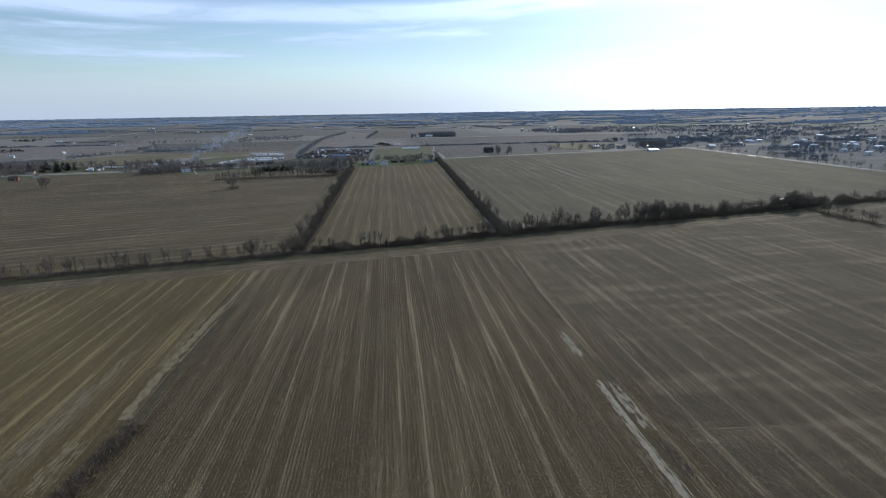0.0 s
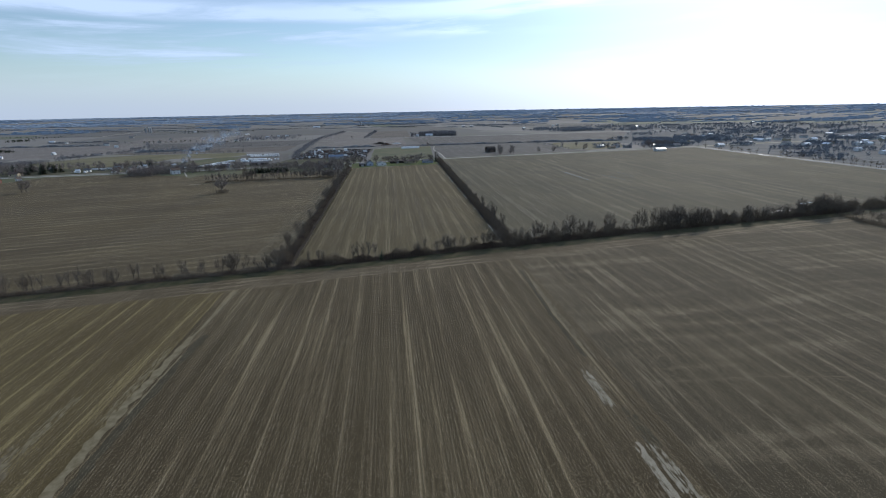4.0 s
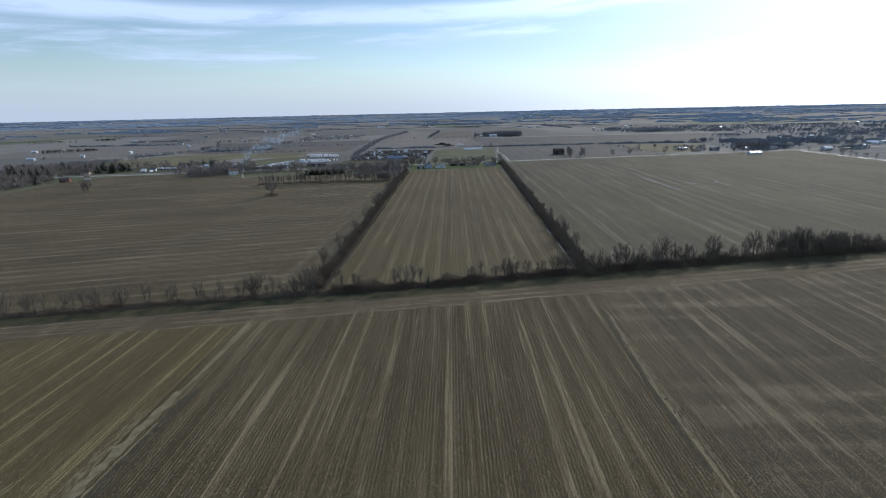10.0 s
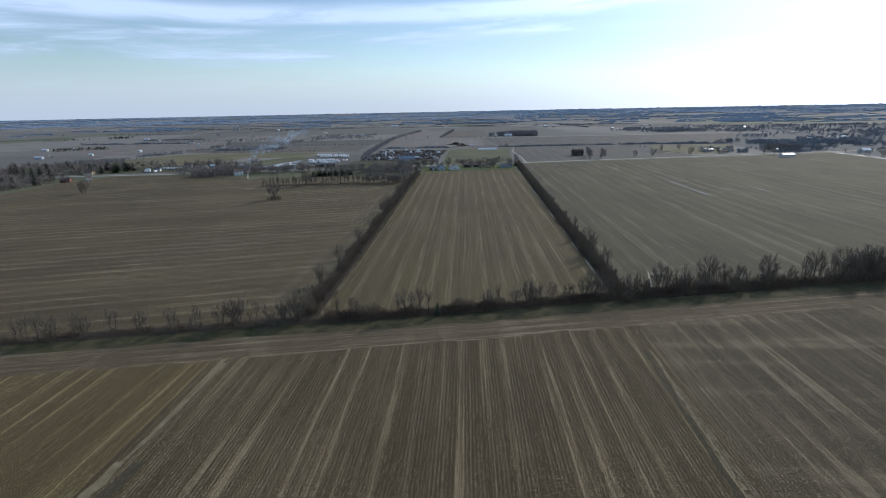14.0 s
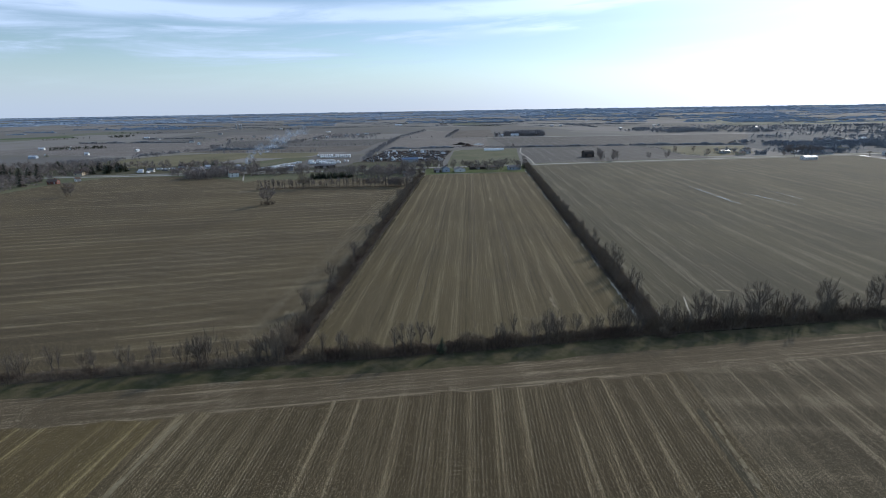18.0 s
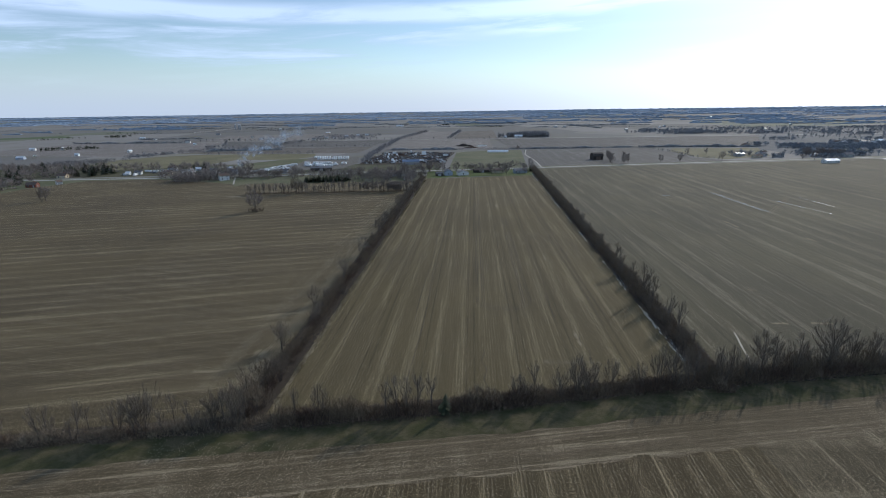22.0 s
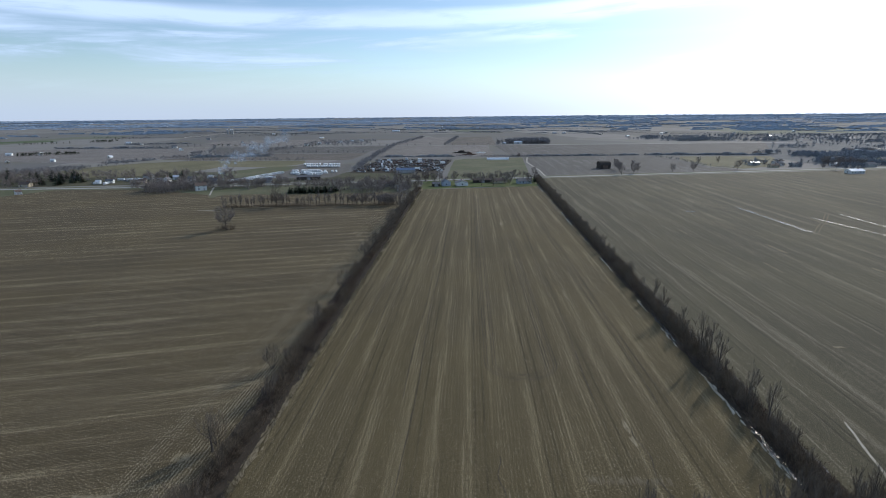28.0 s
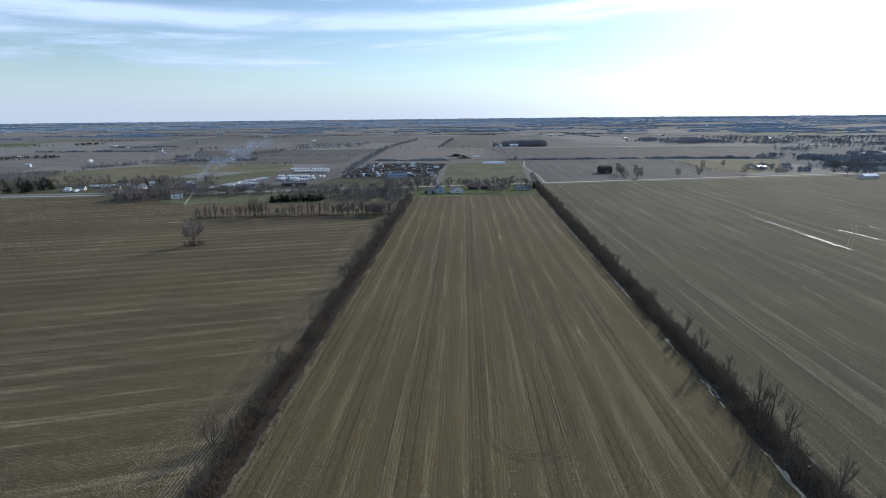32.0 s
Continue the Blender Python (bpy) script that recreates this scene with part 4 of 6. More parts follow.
# along the front hedgerow, the marked trees first
for x, y, h, st in ((-86, 238, 7, slim), (-80, 239, 8, slim), (-67, 241, 9.5, clump), (-49, 246, 8.5, pale), (-32, 251, 6, slim), (-16, 249, 8.5, slim), (-13.5, 249.5, 9, slim), (-11.5, 250, 8.5, slim), (-9, 251, 9, slim), (-6, 252, 8, slim), (18, 259, 8, slim), (29, 262, 8, clump), (33, 263, 6, slim), (53, 266, 9, clump), (57, 267, 8, slim), (69, 270, 8, slim), (78, 273, 10, broad), (81, 273, 9, slim), (88, 275, 9, slim), (98, 277, 12, broad), (103, 277, 9, slim), (110, 279, 8, slim), (122, 282, 11, broad), (143, 287, 11, broad), (138, 285, 9, slim), (-124, 229, 9, slim), (-119, 230, 8, slim), (-87, 237, 8, slim), (-68, 241, 8.5, broad), (-140, 227, 8, slim), (-150, 226, 9, clump), (-168, 223, 9, broad)):
    st.put(x, y, h / {slim: 9, broad: 11, clump: 8, pale: 8.5}[st])
for x in [*range(-200, 60, 3), *[60 + 2.4 * k for k in range(60)]]:
    if x > 60 or rng.random() < (0.85 if x < -45 else 0.3):
        xx = x + rng.uniform(-3, 3)
        (slim if rng.random() < 0.75 else clump).put(xx, hedge_y(xx) + rng.uniform(1.5, 6), rng.uniform(0.5, 0.88))
for k in range(16):  # thicket
    xx = rng.uniform(150, 182)
    rng.choice((broad, clump, clump)).put(xx, hedge_y(xx) + rng.uniform(1, 9), rng.uniform(0.9, 1.2))
for k in range(14):
    xx = rng.uniform(246, 284)
    rng.choice((broad, clump)).put(xx, hedge_y(xx) + rng.uniform(-4, 5), rng.uniform(0.85, 1.2))
for k in range(6):
    xx = rng.uniform(182, 240)
    rng.choice((broad, clump, clump)).put(xx, hedge_y(xx) + rng.uniform(0, 6), rng.uniform(0.75, 1.05))
fir.put(-2.6, 249.6, 0.66, 0, "small dark conifer in the hedgerow")

for x, k in ((24, 0.8), (28, 0.95), (31, 0.85), (43, 0.8), (48, 1.0), (52, 0.9), (56, 1.05), (64, 1.0), (71, 0.95), (84, 1.05), (93, 1.0), (106, 1.1)):
    clump.put(x, hedge_y(x) + rng.uniform(0.5, 3), k)
# the thicket where two hedgerows meet
ash = Stock(*[tree_kind("multi_stem_tree", "grey leafless thicket tree where two hedgerows meet", "tree", bare_tree(240 + k, 8.0, 4.0, 0.12, 54, 5, 0.014, 0.020, 9, 0.84, 4, 4, 0.4), M_BARK, M_PALEBRUSH, HEDGE) for k in range(2)])
for x, y, k in ((-50, 247, 1.0), (-45.5, 248.5, 0.85), (-54, 245.5, 0.8), (-48, 252, 0.9), (-49, 262, 0.75), (-51, 281, 0.85)):
    ash.put(x, y, k)

# along the west hedgerow
for x, y, h, st in ((-48, 377, 9, pale), (-48, 338, 9.5, pale), (-52, 313, 7, clump), (-51, 279, 9, pale), (-49, 345, 7, slim), (-48, 416, 9, broad), (-45, 468, 8, clump), (-47, 300, 6, clump), (-45, 262, 7, clump), (-51, 256, 8, pale), (-46, 520, 9, broad), (-45, 545, 9, clump)):
    st.put(x, y, h / {slim: 9, broad: 11, clump: 8, pale: 8.5}[st])
for y in range(430, 655, 9):
    rng.choice((slim, clump, broad)).put(-46 + rng.uniform(-4, 3), y + rng.uniform(-3, 3), rng.uniform(0.6, 0.95))
# along the east hedgerow
for x, y, h in ((64, 314, 11), (65, 326, 11.5), (65.5, 322, 11), (64, 300, 10), (65.5, 340, 8), (64, 352, 10), (66, 366, 8.5), (66.5, 436, 8), (64, 292, 10)):
    slim.put(x, y, h / 9)
for y in range(272, 722, 4):
    rng.choice((slim, slim, clump)).put(63.0 + (y - 262) * 0.0165 + rng.uniform(-2.5, 2.2), y + rng.uniform(-2, 2), rng.uniform(0.45, 0.75))

# shrubs of the hedgerows
for x in range(-150, 150, 4):
    xx = x + rng.uniform(-2, 2)
    shrub.put(xx, hedge_y(xx) + rng.uniform(1.2, 5), rng.uniform(0.45, 0.9))
for y in range(250, 610, 4):
    shrub.put(-46.8 + rng.uniform(-2.4, 2.2), y + rng.uniform(-2, 2), rng.choice((0.4, 0.55, 0.8, 1.25)))
for y in range(266, 620, 3):
    shrub.put(63.0 + (y - 262) * 0.0165 + rng.uniform(-2.4, 2.2), y + rng.uniform(-2, 2), rng.uniform(0.7, 1.3))
for k in range(9):
    f = k / 8
    shrub.put(-61.5 + 2.6 * f + rng.uniform(-1.6, 1.6), 76 + 26 * f, rng.uniform(0.7, 1.05))


def brush(name, line, half, h, per_m, label, w=0.05, seed=1, mat=None):
    """Undergrowth along a line: countless upright stems and brambles."""
    r = random.Random(seed)
    sh = Shape()
    for (xa, ya), (xb, yb) in zip(line, line[1:]):
        length = math.hypot(xb - xa, yb - ya)
        nx, ny = -(yb - ya) / length, (xb - xa) / length
        for _ in range(int(length * per_m)):
            t, o = r.random(), max(-1.2, min(1.2, r.gauss(0, 0.5)))
            x, y = xa + (xb - xa) * t + nx * half * o, ya + (yb - ya) * t + ny * half * o
            tall = h * (0.30 + 1.25 * max(0, 0.5 + noise.noise(Vector((x * 0.11, y * 0.11, seed))) + 0.4 * noise.noise(Vector((x * 0.4, y * 0.4, seed))))) * (1.15 - abs(o) * 0.5)
            z = tall * max(0, r.uniform(-0.5, 0.75))
            d = Vector((r.uniform(-0.7, 0.7), r.uniform(-0.7, 0.7), r.uniform(0.35, 1.3))).normalized()
            blade(sh, Vector((x, y, z)), d, tall * r.uniform(0.3, 0.7), w, r)
    return tagged(new(name, sh.mesh(name, mat or M_SHRUB)), label, "undergrowth", kind="stuff")


brush("hedge_undergrowth", [(x, hedge_y(x) + 2.4) for x in range(-260, -39, 20)], 2.8, 1.8, 170, "low tangled undergrowth of a leafless hedgerow", 0.036, 17, M_PALEBRUSH)
brush("hedge_undergrowth", [(x, hedge_y(x) + 2.6) for x in range(-40, 61, 20)], 3.2, 2.7, 240, "dark tangled undergrowth of a leafless hedgerow", 0.042, 1)
brush("hedge_undergrowth", [(x, hedge_y(x) + 3.2) for x in range(60, 421, 20)], 4.2, 3.8, 200, "dark tangled undergrowth of a leafless hedgerow", 0.042, 7)
brush("hedge_undergrowth", [(-47.3 + 1.3 * math.sin(y * 0.09), y) for y in range(246, 660, 8)], 2.7, 2.0, 140, "brown tangled undergrowth of a leafless hedgerow", 0.04, 2)
brush("hedge_undergrowth", [(63.2 + (y - 262) * 0.0165, y) for y in range(260, 726, 20)], 3.0, 3.1, 185, "dark tangled undergrowth of a leafless hedgerow", 0.034, 3)
# Low brambles; their darker colour paints in the shaded foot of the hedge.
M_SHADEBRAMBLE = twig_mat("brambles", (0.055, 0.040, 0.033), (0.17, 0.115, 0.085))
brush("hedge_brambles", [(x, hedge_y(x) + 2.2) for x in range(-200, -39, 20)], 2.4, 1.2, 80, "low brambles coloured as shade at the foot of the hedgerow", 0.05, 18, M_SHADEBRAMBLE)
brush("hedge_brambles", [(x, hedge_y(x) + 2.2) for x in range(-40, 301, 20)], 3.0, 1.8, 200, "brambles darkened as shade at the foot of the hedgerow", 0.07, 11, M_SHADEBRAMBLE)
brush("hedge_brambles", [(-46.8, y) for y in range(246, 560, 20)], 2.4, 1.3, 110, "brambles darkened as shade at the foot of the hedgerow", 0.045, 12, M_SHADEBRAMBLE)
brush("hedge_brambles", [(63.2 + (y - 262) * 0.0165, y) for y in range(260, 560, 20)], 3.2, 1.5, 120, "brambles darkened as shade at the foot of the hedgerow", 0.06, 13, M_SHADEBRAMBLE)
for k in range(9):
    clump.put(-48.5 + rng.uniform(-2, 1.5), 268 + 27 * k + rng.uniform(-8, 8), rng.uniform(0.5, 0.75))
brush("tree_row_scrub", [(-184, 551), (-120, 558), (-51, 565)], 1.6, 2.0, 40, "scrub under a row of field trees", 0.08, 15)
brush("side_hedge", [(276, 298), (275, 285), (274, 272), (279, 253), (288, 205)], 2.5, 2.6, 60, "low dark hedge between two fields", 0.04, 9)
brush("ditch_brush", [(-61.5, 74), (-61, 84), (-59.8, 94), (-58.6, 104)], 2.6, 2.6, 150, "dark brush at the head of a ditch", 0.05, 4)
brush("dry_grass_tufts", [(-42.3, y) for y in range(252, 650, 20)], 1.1, 0.9, 40, "pale dry grass tufts along the field edge", 0.07, 5, M_DRY)
brush("dry_grass_tufts", [(x, hedge_y(x) + 0.4) for x in range(-200, 160, 20)], 0.9, 0.7, 18, "pale dry grass tufts beside the ditch", 0.06, 6, M_DRY)


# ---- buildings and yards ----
def gable(sh, w, d, h, rise, over=0.4):
    """A gable roof, its ridge along x."""
    for s in (-1, 1):
        a = [(-w / 2 - over, s * (d / 2 + over), h - over * rise / (d / 2)), (w / 2 + over, s * (d / 2 + over), h - over * rise / (d / 2)), (w / 2 + over, 0, h + rise), (-w / 2 - over, 0, h + rise)]
        sh.face(a)
        sh.face([(x, y, z + 0.18) for x, y, z in a][::-1])
        sh.face([a[0], a[1], (a[1][0], a[1][1], a[1][2] + 0.18), (a[0][0], a[0][1], a[0][2] + 0.18)])
        for p, q in ((0, 3), (1, 2)):
            sh.face([a[p], a[q], (a[q][0], a[q][1], a[q][2] + 0.18), (a[p][0], a[p][1], a[p][2] + 0.18)])


def window(parent, x, y, z, w, h, face):
    """A window set on the wall with outward direction face, one of x or y and a sign."""
    f, p = Shape(), Shape()
    for sh, k, t in ((f, 0.08, 0.06), (p, 0.0, 0.09)):
        if face[0] == "y":
            sh.box(x - w / 2 - k, min(y, y + face[1] * t), z - k, x + w / 2 + k, max(y, y + face[1] * t), z + h + k)
        else:
            sh.box(min(x, x + face[1] * t), y - w / 2 - k, z - k, max(x, x + face[1] * t), y + w / 2 + k, z + h + k)
    win = part("window", f, M_WHITE, parent)
    part("pane", p, M_GLASS, win)


def house(label, x, y, w, d, h, rise, wall, roof, turn=12.0, name="house", storeys=1, chimney=True, group=""):
    ob = thing(name, label, "house" if name == "house" else name.replace("_", " "), group, "", (x, y, lift(x, y)), turn)
    b = Shape()
    b.box(-w / 2, -d / 2, -0.1, w / 2, d / 2, h)
    for s in (-1, 1):
        b.face([(s * w / 2, -d / 2, h), (s * w / 2, d / 2, h), (s * w / 2, 0, h + rise)])
    part("wall", b, wall, ob)
    r = Shape()
    gable(r, w, d, h, rise)
    rf = part("roof", r, roof, ob)
    if chimney:
        c = Shape()
        c.box(w * 0.2, -0.4, h + rise * 0.5, w * 0.2 + 0.7, 0.3, h + rise + 0.9)
        part("chimney", c, M_RED, rf)
    n = max(2, int(w / 3.2))
    for f in range(storeys):
        for k in range(n):
            xx = -w / 2 + w * (k + 0.5) / n
            if f == 0 and k == n // 2:
                continue
            window(ob, xx, -d / 2, 1.0 + 2.6 * f, 1.0, 1.3, ("y", -1))
        window(ob, w / 2, 0.0, 1.0 + 2.6 * f, 1.0, 1.3, ("x", 1))
        window(ob, -w / 2, 0.0, 1.0 + 2.6 * f, 1.0, 1.3, ("x", -1))
    dd = Shape()
    xx = -w / 2 + w * (n // 2 + 0.5) / n
    dd.box(xx - 0.5, -d / 2 - 0.08, 0.0, xx + 0.5, -d / 2, 2.05)
    part("door", dd, M_GREYWALL, ob)
    return ob


def shed(label, x, y, w, d, h, rise, wall, roof, turn=12.0, name="shed", group=""):
    ob = thing(name, label, name.replace("_", " "), group, "", (x, y, lift(x, y)), turn)
    b = Shape()
    b.box(-w / 2, -d / 2, -0.1, w / 2, d / 2, h)
    for s in (-1, 1):
        b.face([(s * w / 2, -d / 2, h), (s * w / 2, d / 2, h), (s * w / 2, 0, h + rise)])
    part("wall", b, wall, ob)
    r = Shape()
    gable(r, w, d, h, rise, 0.3)
    part("roof", r, roof, ob)
    k = Shape()
    k.box(-1.8, -d / 2 - 0.07, 0.0, 1.8, -d / 2, min(3.2, h * 0.85))
    part("door", k, M_GREYWALL, ob, "wide roller door")
    return ob


# roadside houses at the end of the narrow field
house("pale blue two-storey house with a white gable", -22, 668, 9, 8, 3.8, 2.4, M_BLUEWALL, M_ROOF, 102, storeys=1)
shed("dark garden shed beside the pale blue house", -31, 664, 7, 6, 2.6, 1.4, M_DARKWOOD, M_ROOF)
house("white bungalow with a grey shingle roof", -7, 668, 9, 11, 3.0, 2.0, M_WHITE, M_ROOF, 102)
shed("long low dark outbuilding on the lawn", 13, 690, 18, 6, 2.6, 1.4, M_DARKWOOD, M_BROWNROOF)
house("tan bungalow under leafless shade trees", 30, 686, 12, 8, 2.8, 1.8, M_TANWALL, M_BROWNROOF)
house("light grey ranch house with a shingle roof", 53, 683, 13, 8, 2.8, 1.8, M_BLUEWALL, M_ROOF)
house("dark roofed farmhouse behind the hedgerow", -78, 663, 17, 9, 3.2, 2.6, M_GREYWALL, M_BROWNROOF)
shed("pale garage beside the farmhouse", -60, 640, 9, 7, 2.8, 1.6, M_WHITE, M_ROOF)
house("tall white two-storey farmhouse with a grey roof", -246, 640, 9, 6.5, 4.6, 2.2, M_WHITE, M_BROWNROOF, 40, storeys=2)
house("grey cottage beside the gravel drive", -258, 688, 7, 6, 3.0, 2.2, M_GREYWALL, M_ROOF)
house("low house with a dark roof beside the road", -348, 722, 9, 7, 4.2, 2.0, M_GREYWALL, M_BROWNROOF, storeys=2)
shed("white shed beside the road", -378, 686, 4.5, 4, 2.6, 1.2, M_WHITE, M_TIN)
house("small white house with a brown roof", -370, 692, 7, 5, 2.6, 1.6, M_WHITE, M_ROOF)
house("red brick house at the field corner", -411, 598, 9, 6, 2.8, 2.0, M_RED, M_BROWNROOF)
shed("little white gabled garage by the field", -400, 616, 4.5, 4, 2.6, 1.6, M_WHITE, M_BROWNROOF, 60)
house("white cottage behind the reddish thicket", -290, 705, 7, 6, 3.0, 2.0, M_WHITE, M_ROOF)
house("grey house near the trailer lot", -205, 694, 9, 6, 2.8, 1.8, M_GREYWALL, M_ROOF)
house("small tan cottage among roadside trees", -334, 690, 7, 6, 2.8, 1.8, M_TANWALL, M_BROWNROOF, 20)
shed("grey garage beside the tan cottage", -323, 702, 6, 5, 2.6, 1.3, M_GREYWALL, M_ROOF, 15)
house("white house with a steep dark roof by the road", -308, 690, 8, 6, 3.6, 2.6, M_WHITE, M_ROOF, 95)
shed("pale shed behind the roadside houses", -316, 722, 8, 5, 2.8, 1.4, M_WHITE, M_TIN, 8)
shed("dark shed near the conifers", -423, 714, 7, 6, 2.8, 1.6, M_DARKWOOD, M_ROOF, 12)
house("brown house half hidden by conifers", -436, 664, 9, 7, 3.0, 2.2, M_TANWALL, M_BROWNROOF, 12)
shed("low white shed near the burning heap", -282, 728, 6, 5, 2.6, 1.2, M_WHITE, M_TIN, 12)
# west farms
shed("long white machine shed with a blue front", -691, 890, 12, 6, 3.0, 1.6, M_BLUEWALL, M_TIN, 5, "farm_building")
shed("white barn with an arched roof", -840, 1078, 10, 7, 2.8, 2.0, M_WHITE, M_TIN, 20, "farm_building")
shed("white gabled barn among conifers", -782, 1082, 6, 5, 3.0, 2.2, M_WHITE, M_WHITE, 95, "farm_building")
shed("white shed in open pasture", -641, 941, 6, 4.5, 3.0, 1.8, M_WHITE, M_TIN, 10, "farm_building")

house("white house with a grey roof in open country", -640, 1268, 10, 8, 4, 2.4, M_WHITE, M_ROOF, 20, chimney=False)
house("white farmhouse near far conifers", -853, 1430, 12, 8, 4, 2.4, M_WHITE, M_TIN, 10, chimney=False)
for x, y, w in ((-372, 1340, 16), (-350, 1362, 12), (-338, 1400, 18), (-318, 1425, 14), (-322, 1455, 16), (-300, 1490, 14), (-280, 1510, 18), (-355, 1390, 12)):
    shed("pale farm building among far trees", x, y, w * 0.55, 5, 2.8, 1.4, rng.choice((M_WHITE, M_GREYWALL)), rng.choice((M_TIN, M_ROOF)), 8, "farm_building", "far-off buildings")
shed("long white barn on the far plain", -294, 2236, 30, 10, 4, 2.4, M_WHITE, M_TIN, 5, "farm_building")

# the old barn
barn = thing("barn", "old dark weathered wooden barn in the field", "barn", "", "", (164, 818, 0), 12)
bb = Shape()
bb.box(-6.5, -5.5, -0.1, 6.5, 5.5, 4.8)
for sx in (-6.5, 6.5):
    bb.face([(sx, -5.5, 4.8), (sx, 5.5, 4.8), (sx, 3.6, 7.2), (sx, 0, 8.6), (sx, -3.6, 7.2)])
part("wall", bb, M_DARKWOOD, barn)
rr = Shape()
for sy in (-1, 1):
    for (y0, z0), (y1, z1) in (((5.9, 4.6), (3.6, 7.3)), ((3.6, 7.3), (0, 8.75))):
        rr.face([(-7.0, sy * y0, z0), (7.0, sy * y0, z0), (7.0, sy * y1, z1), (-7.0, sy * y1, z1)])
        rr.face([(-7.0, sy * y0, z0 + 0.2), (7.0, sy * y0, z0 + 0.2), (7.0, sy * y1, z1 + 0.2), (-7.0, sy * y1, z1 + 0.2)])
part("roof", rr, M_DARKWOOD, barn)
for sx in (-1, 1):
    q = Shape()
    q.box(sx * 1.6 - 1.5, -5.6, 0, sx * 1.6 + 1.5, -5.5, 4.2)
    part("door", q, M_BROWNROOF, barn)
# across the road: blue workshop, dark office, plastic tunnel
shed("workshop with a blue metal roof beside the scrapyard", -74, 777, 21, 11, 3.6, 2.0, M_GREYWALL, M_BLUETIN, 10, "workshop")
shed("long dark office building beside parked trailers", -169, 716, 24, 8, 3.2, 1.4, M_DARKWOOD, M_ROOF, 11, "workshop")
tun = thing("polytunnel", "long white plastic tunnel beyond the paddock", "polytunnel", "", "", (42.5, 946, 0), 0)
tt = Shape()
for k in range(10):
    a, b = math.pi * k / 10, math.pi * (k + 1) / 10
    tt.face([(-16, math.cos(a) * 3.2, math.sin(a) * 3.0), (-16, math.cos(b) * 3.2, math.sin(b) * 3.0), (16, math.cos(b) * 3.2, math.sin(b) * 3.0), (16, math.cos(a) * 3.2, math.sin(a) * 3.0)])
part("cover", tt, M_PLASTIC, tun)
for sx in (-16, 16):
    e = Shape()
    e.face([(sx, math.cos(math.pi * k / 10) * 3.2, math.sin(math.pi * k / 10) * 3.0) for k in range(11)])
    part("end_wall", e, M_PLASTIC, tun)
# east along the road and the lane
house("white farmhouse with a pale metal roof", 414, 756, 17, 8, 3.0, 1.8, M_WHITE, M_TIN, 12)
shed("long white shed near the crossroads", 452, 838, 16, 7, 2.8, 1.6, M_WHITE, M_TIN)
house("white house among trees north of the road", 383, 842, 11, 8, 3.2, 2.2, M_WHITE, M_ROOF)
shed("low grey barn with a metal roof", 360, 852, 12, 7, 3.0, 1.6, M_GREYWALL, M_TIN)
house("brown bungalow among roadside trees", 366, 820, 11, 7, 2.8, 1.8, M_TANWALL, M_BROWNROOF)
house("grey bungalow among roadside trees", 398, 830, 11, 7, 2.8, 1.8, M_GREYWALL, M_ROOF)
shed("pale shed in front of the far woodlot", 78, 1345, 9, 6, 3.0, 1.6, M_WHITE, M_TIN, 3, "farm_building")
shed("long pale barn in front of the far woodlot", 110, 1352, 18, 7, 4.0, 2.0, M_WHITE, M_TIN, 3, "farm_building")
house("white house at the crossroads", 541, 800, 12, 9, 3.4, 2.4, M_WHITE, M_TIN)
house("grey house at the crossroads", 478, 822, 12, 9, 3.4, 2.4, M_GREYWALL, M_ROOF)
for x, y, w, d in ((878, 915, 46, 26), (749, 760, 28, 16), (668, 770, 24, 11), (752, 706, 26, 14), (657, 668, 14, 10), (650, 622, 18, 10), (920, 880, 30, 16), (800, 800, 22, 12), (615, 832, 18, 10), (704, 900, 16, 10), (960, 960, 50, 20), (724, 806, 12, 9), (830, 690, 40, 14)):
    shed("large pale metal-roofed building at the town's edge", x, y, w * 0.62, d * 0.62, 4.0, 1.2, M_WHITE, M_TIN, rng.uniform(-8, 20), "warehouse", "town buildings")
for k in range(70):
    x, y = rng.uniform(540, 1150), rng.uniform(600, 1150)
    if rng.random() < 0.35:
        x, y = rng.uniform(430, 900), rng.uniform(860, 1080)
    o = house("small house among the trees of the town", x, y, rng.uniform(9, 14), rng.uniform(7, 9), 3.2, 2.2, rng.choice((M_WHITE, M_WHITE, M_GREYWALL, M_TANWALL)), rng.choice((M_ROOF, M_BROWNROOF, M_ROOF, M_TIN)), rng.choice((12, 102)), chimney=False, group="town buildings")
for k in range(9):
    x, y = rng.uniform(-1050, -380), rng.uniform(760, 1750)
    house("small distant farmhouse in open country", x, y, rng.uniform(6, 9), 5, 2.8, 1.8, rng.choice((M_WHITE, M_TANWALL, M_GREYWALL)), rng.choice((M_ROOF, M_TIN)), rng.uniform(0, 180), chimney=False, group="distant farms")
for k in range(44):
    a = radians(rng.uniform(2, 46) if rng.random() < 0.75 else rng.uniform(-46, 2))
    r = rng.uniform(1500, 4200)
    x, y = r * math.sin(a), 150 + r * math.cos(a)
    shed("far-off pale building on the plain", x, y, rng.uniform(6, 13), rng.uniform(5, 9), rng.uniform(3, 4), 1.2, rng.choice((M_WHITE, M_GREYWALL)), rng.choice((M_TIN, M_ROOF)), rng.uniform(0, 90), "farm_building", "far-off buildings")
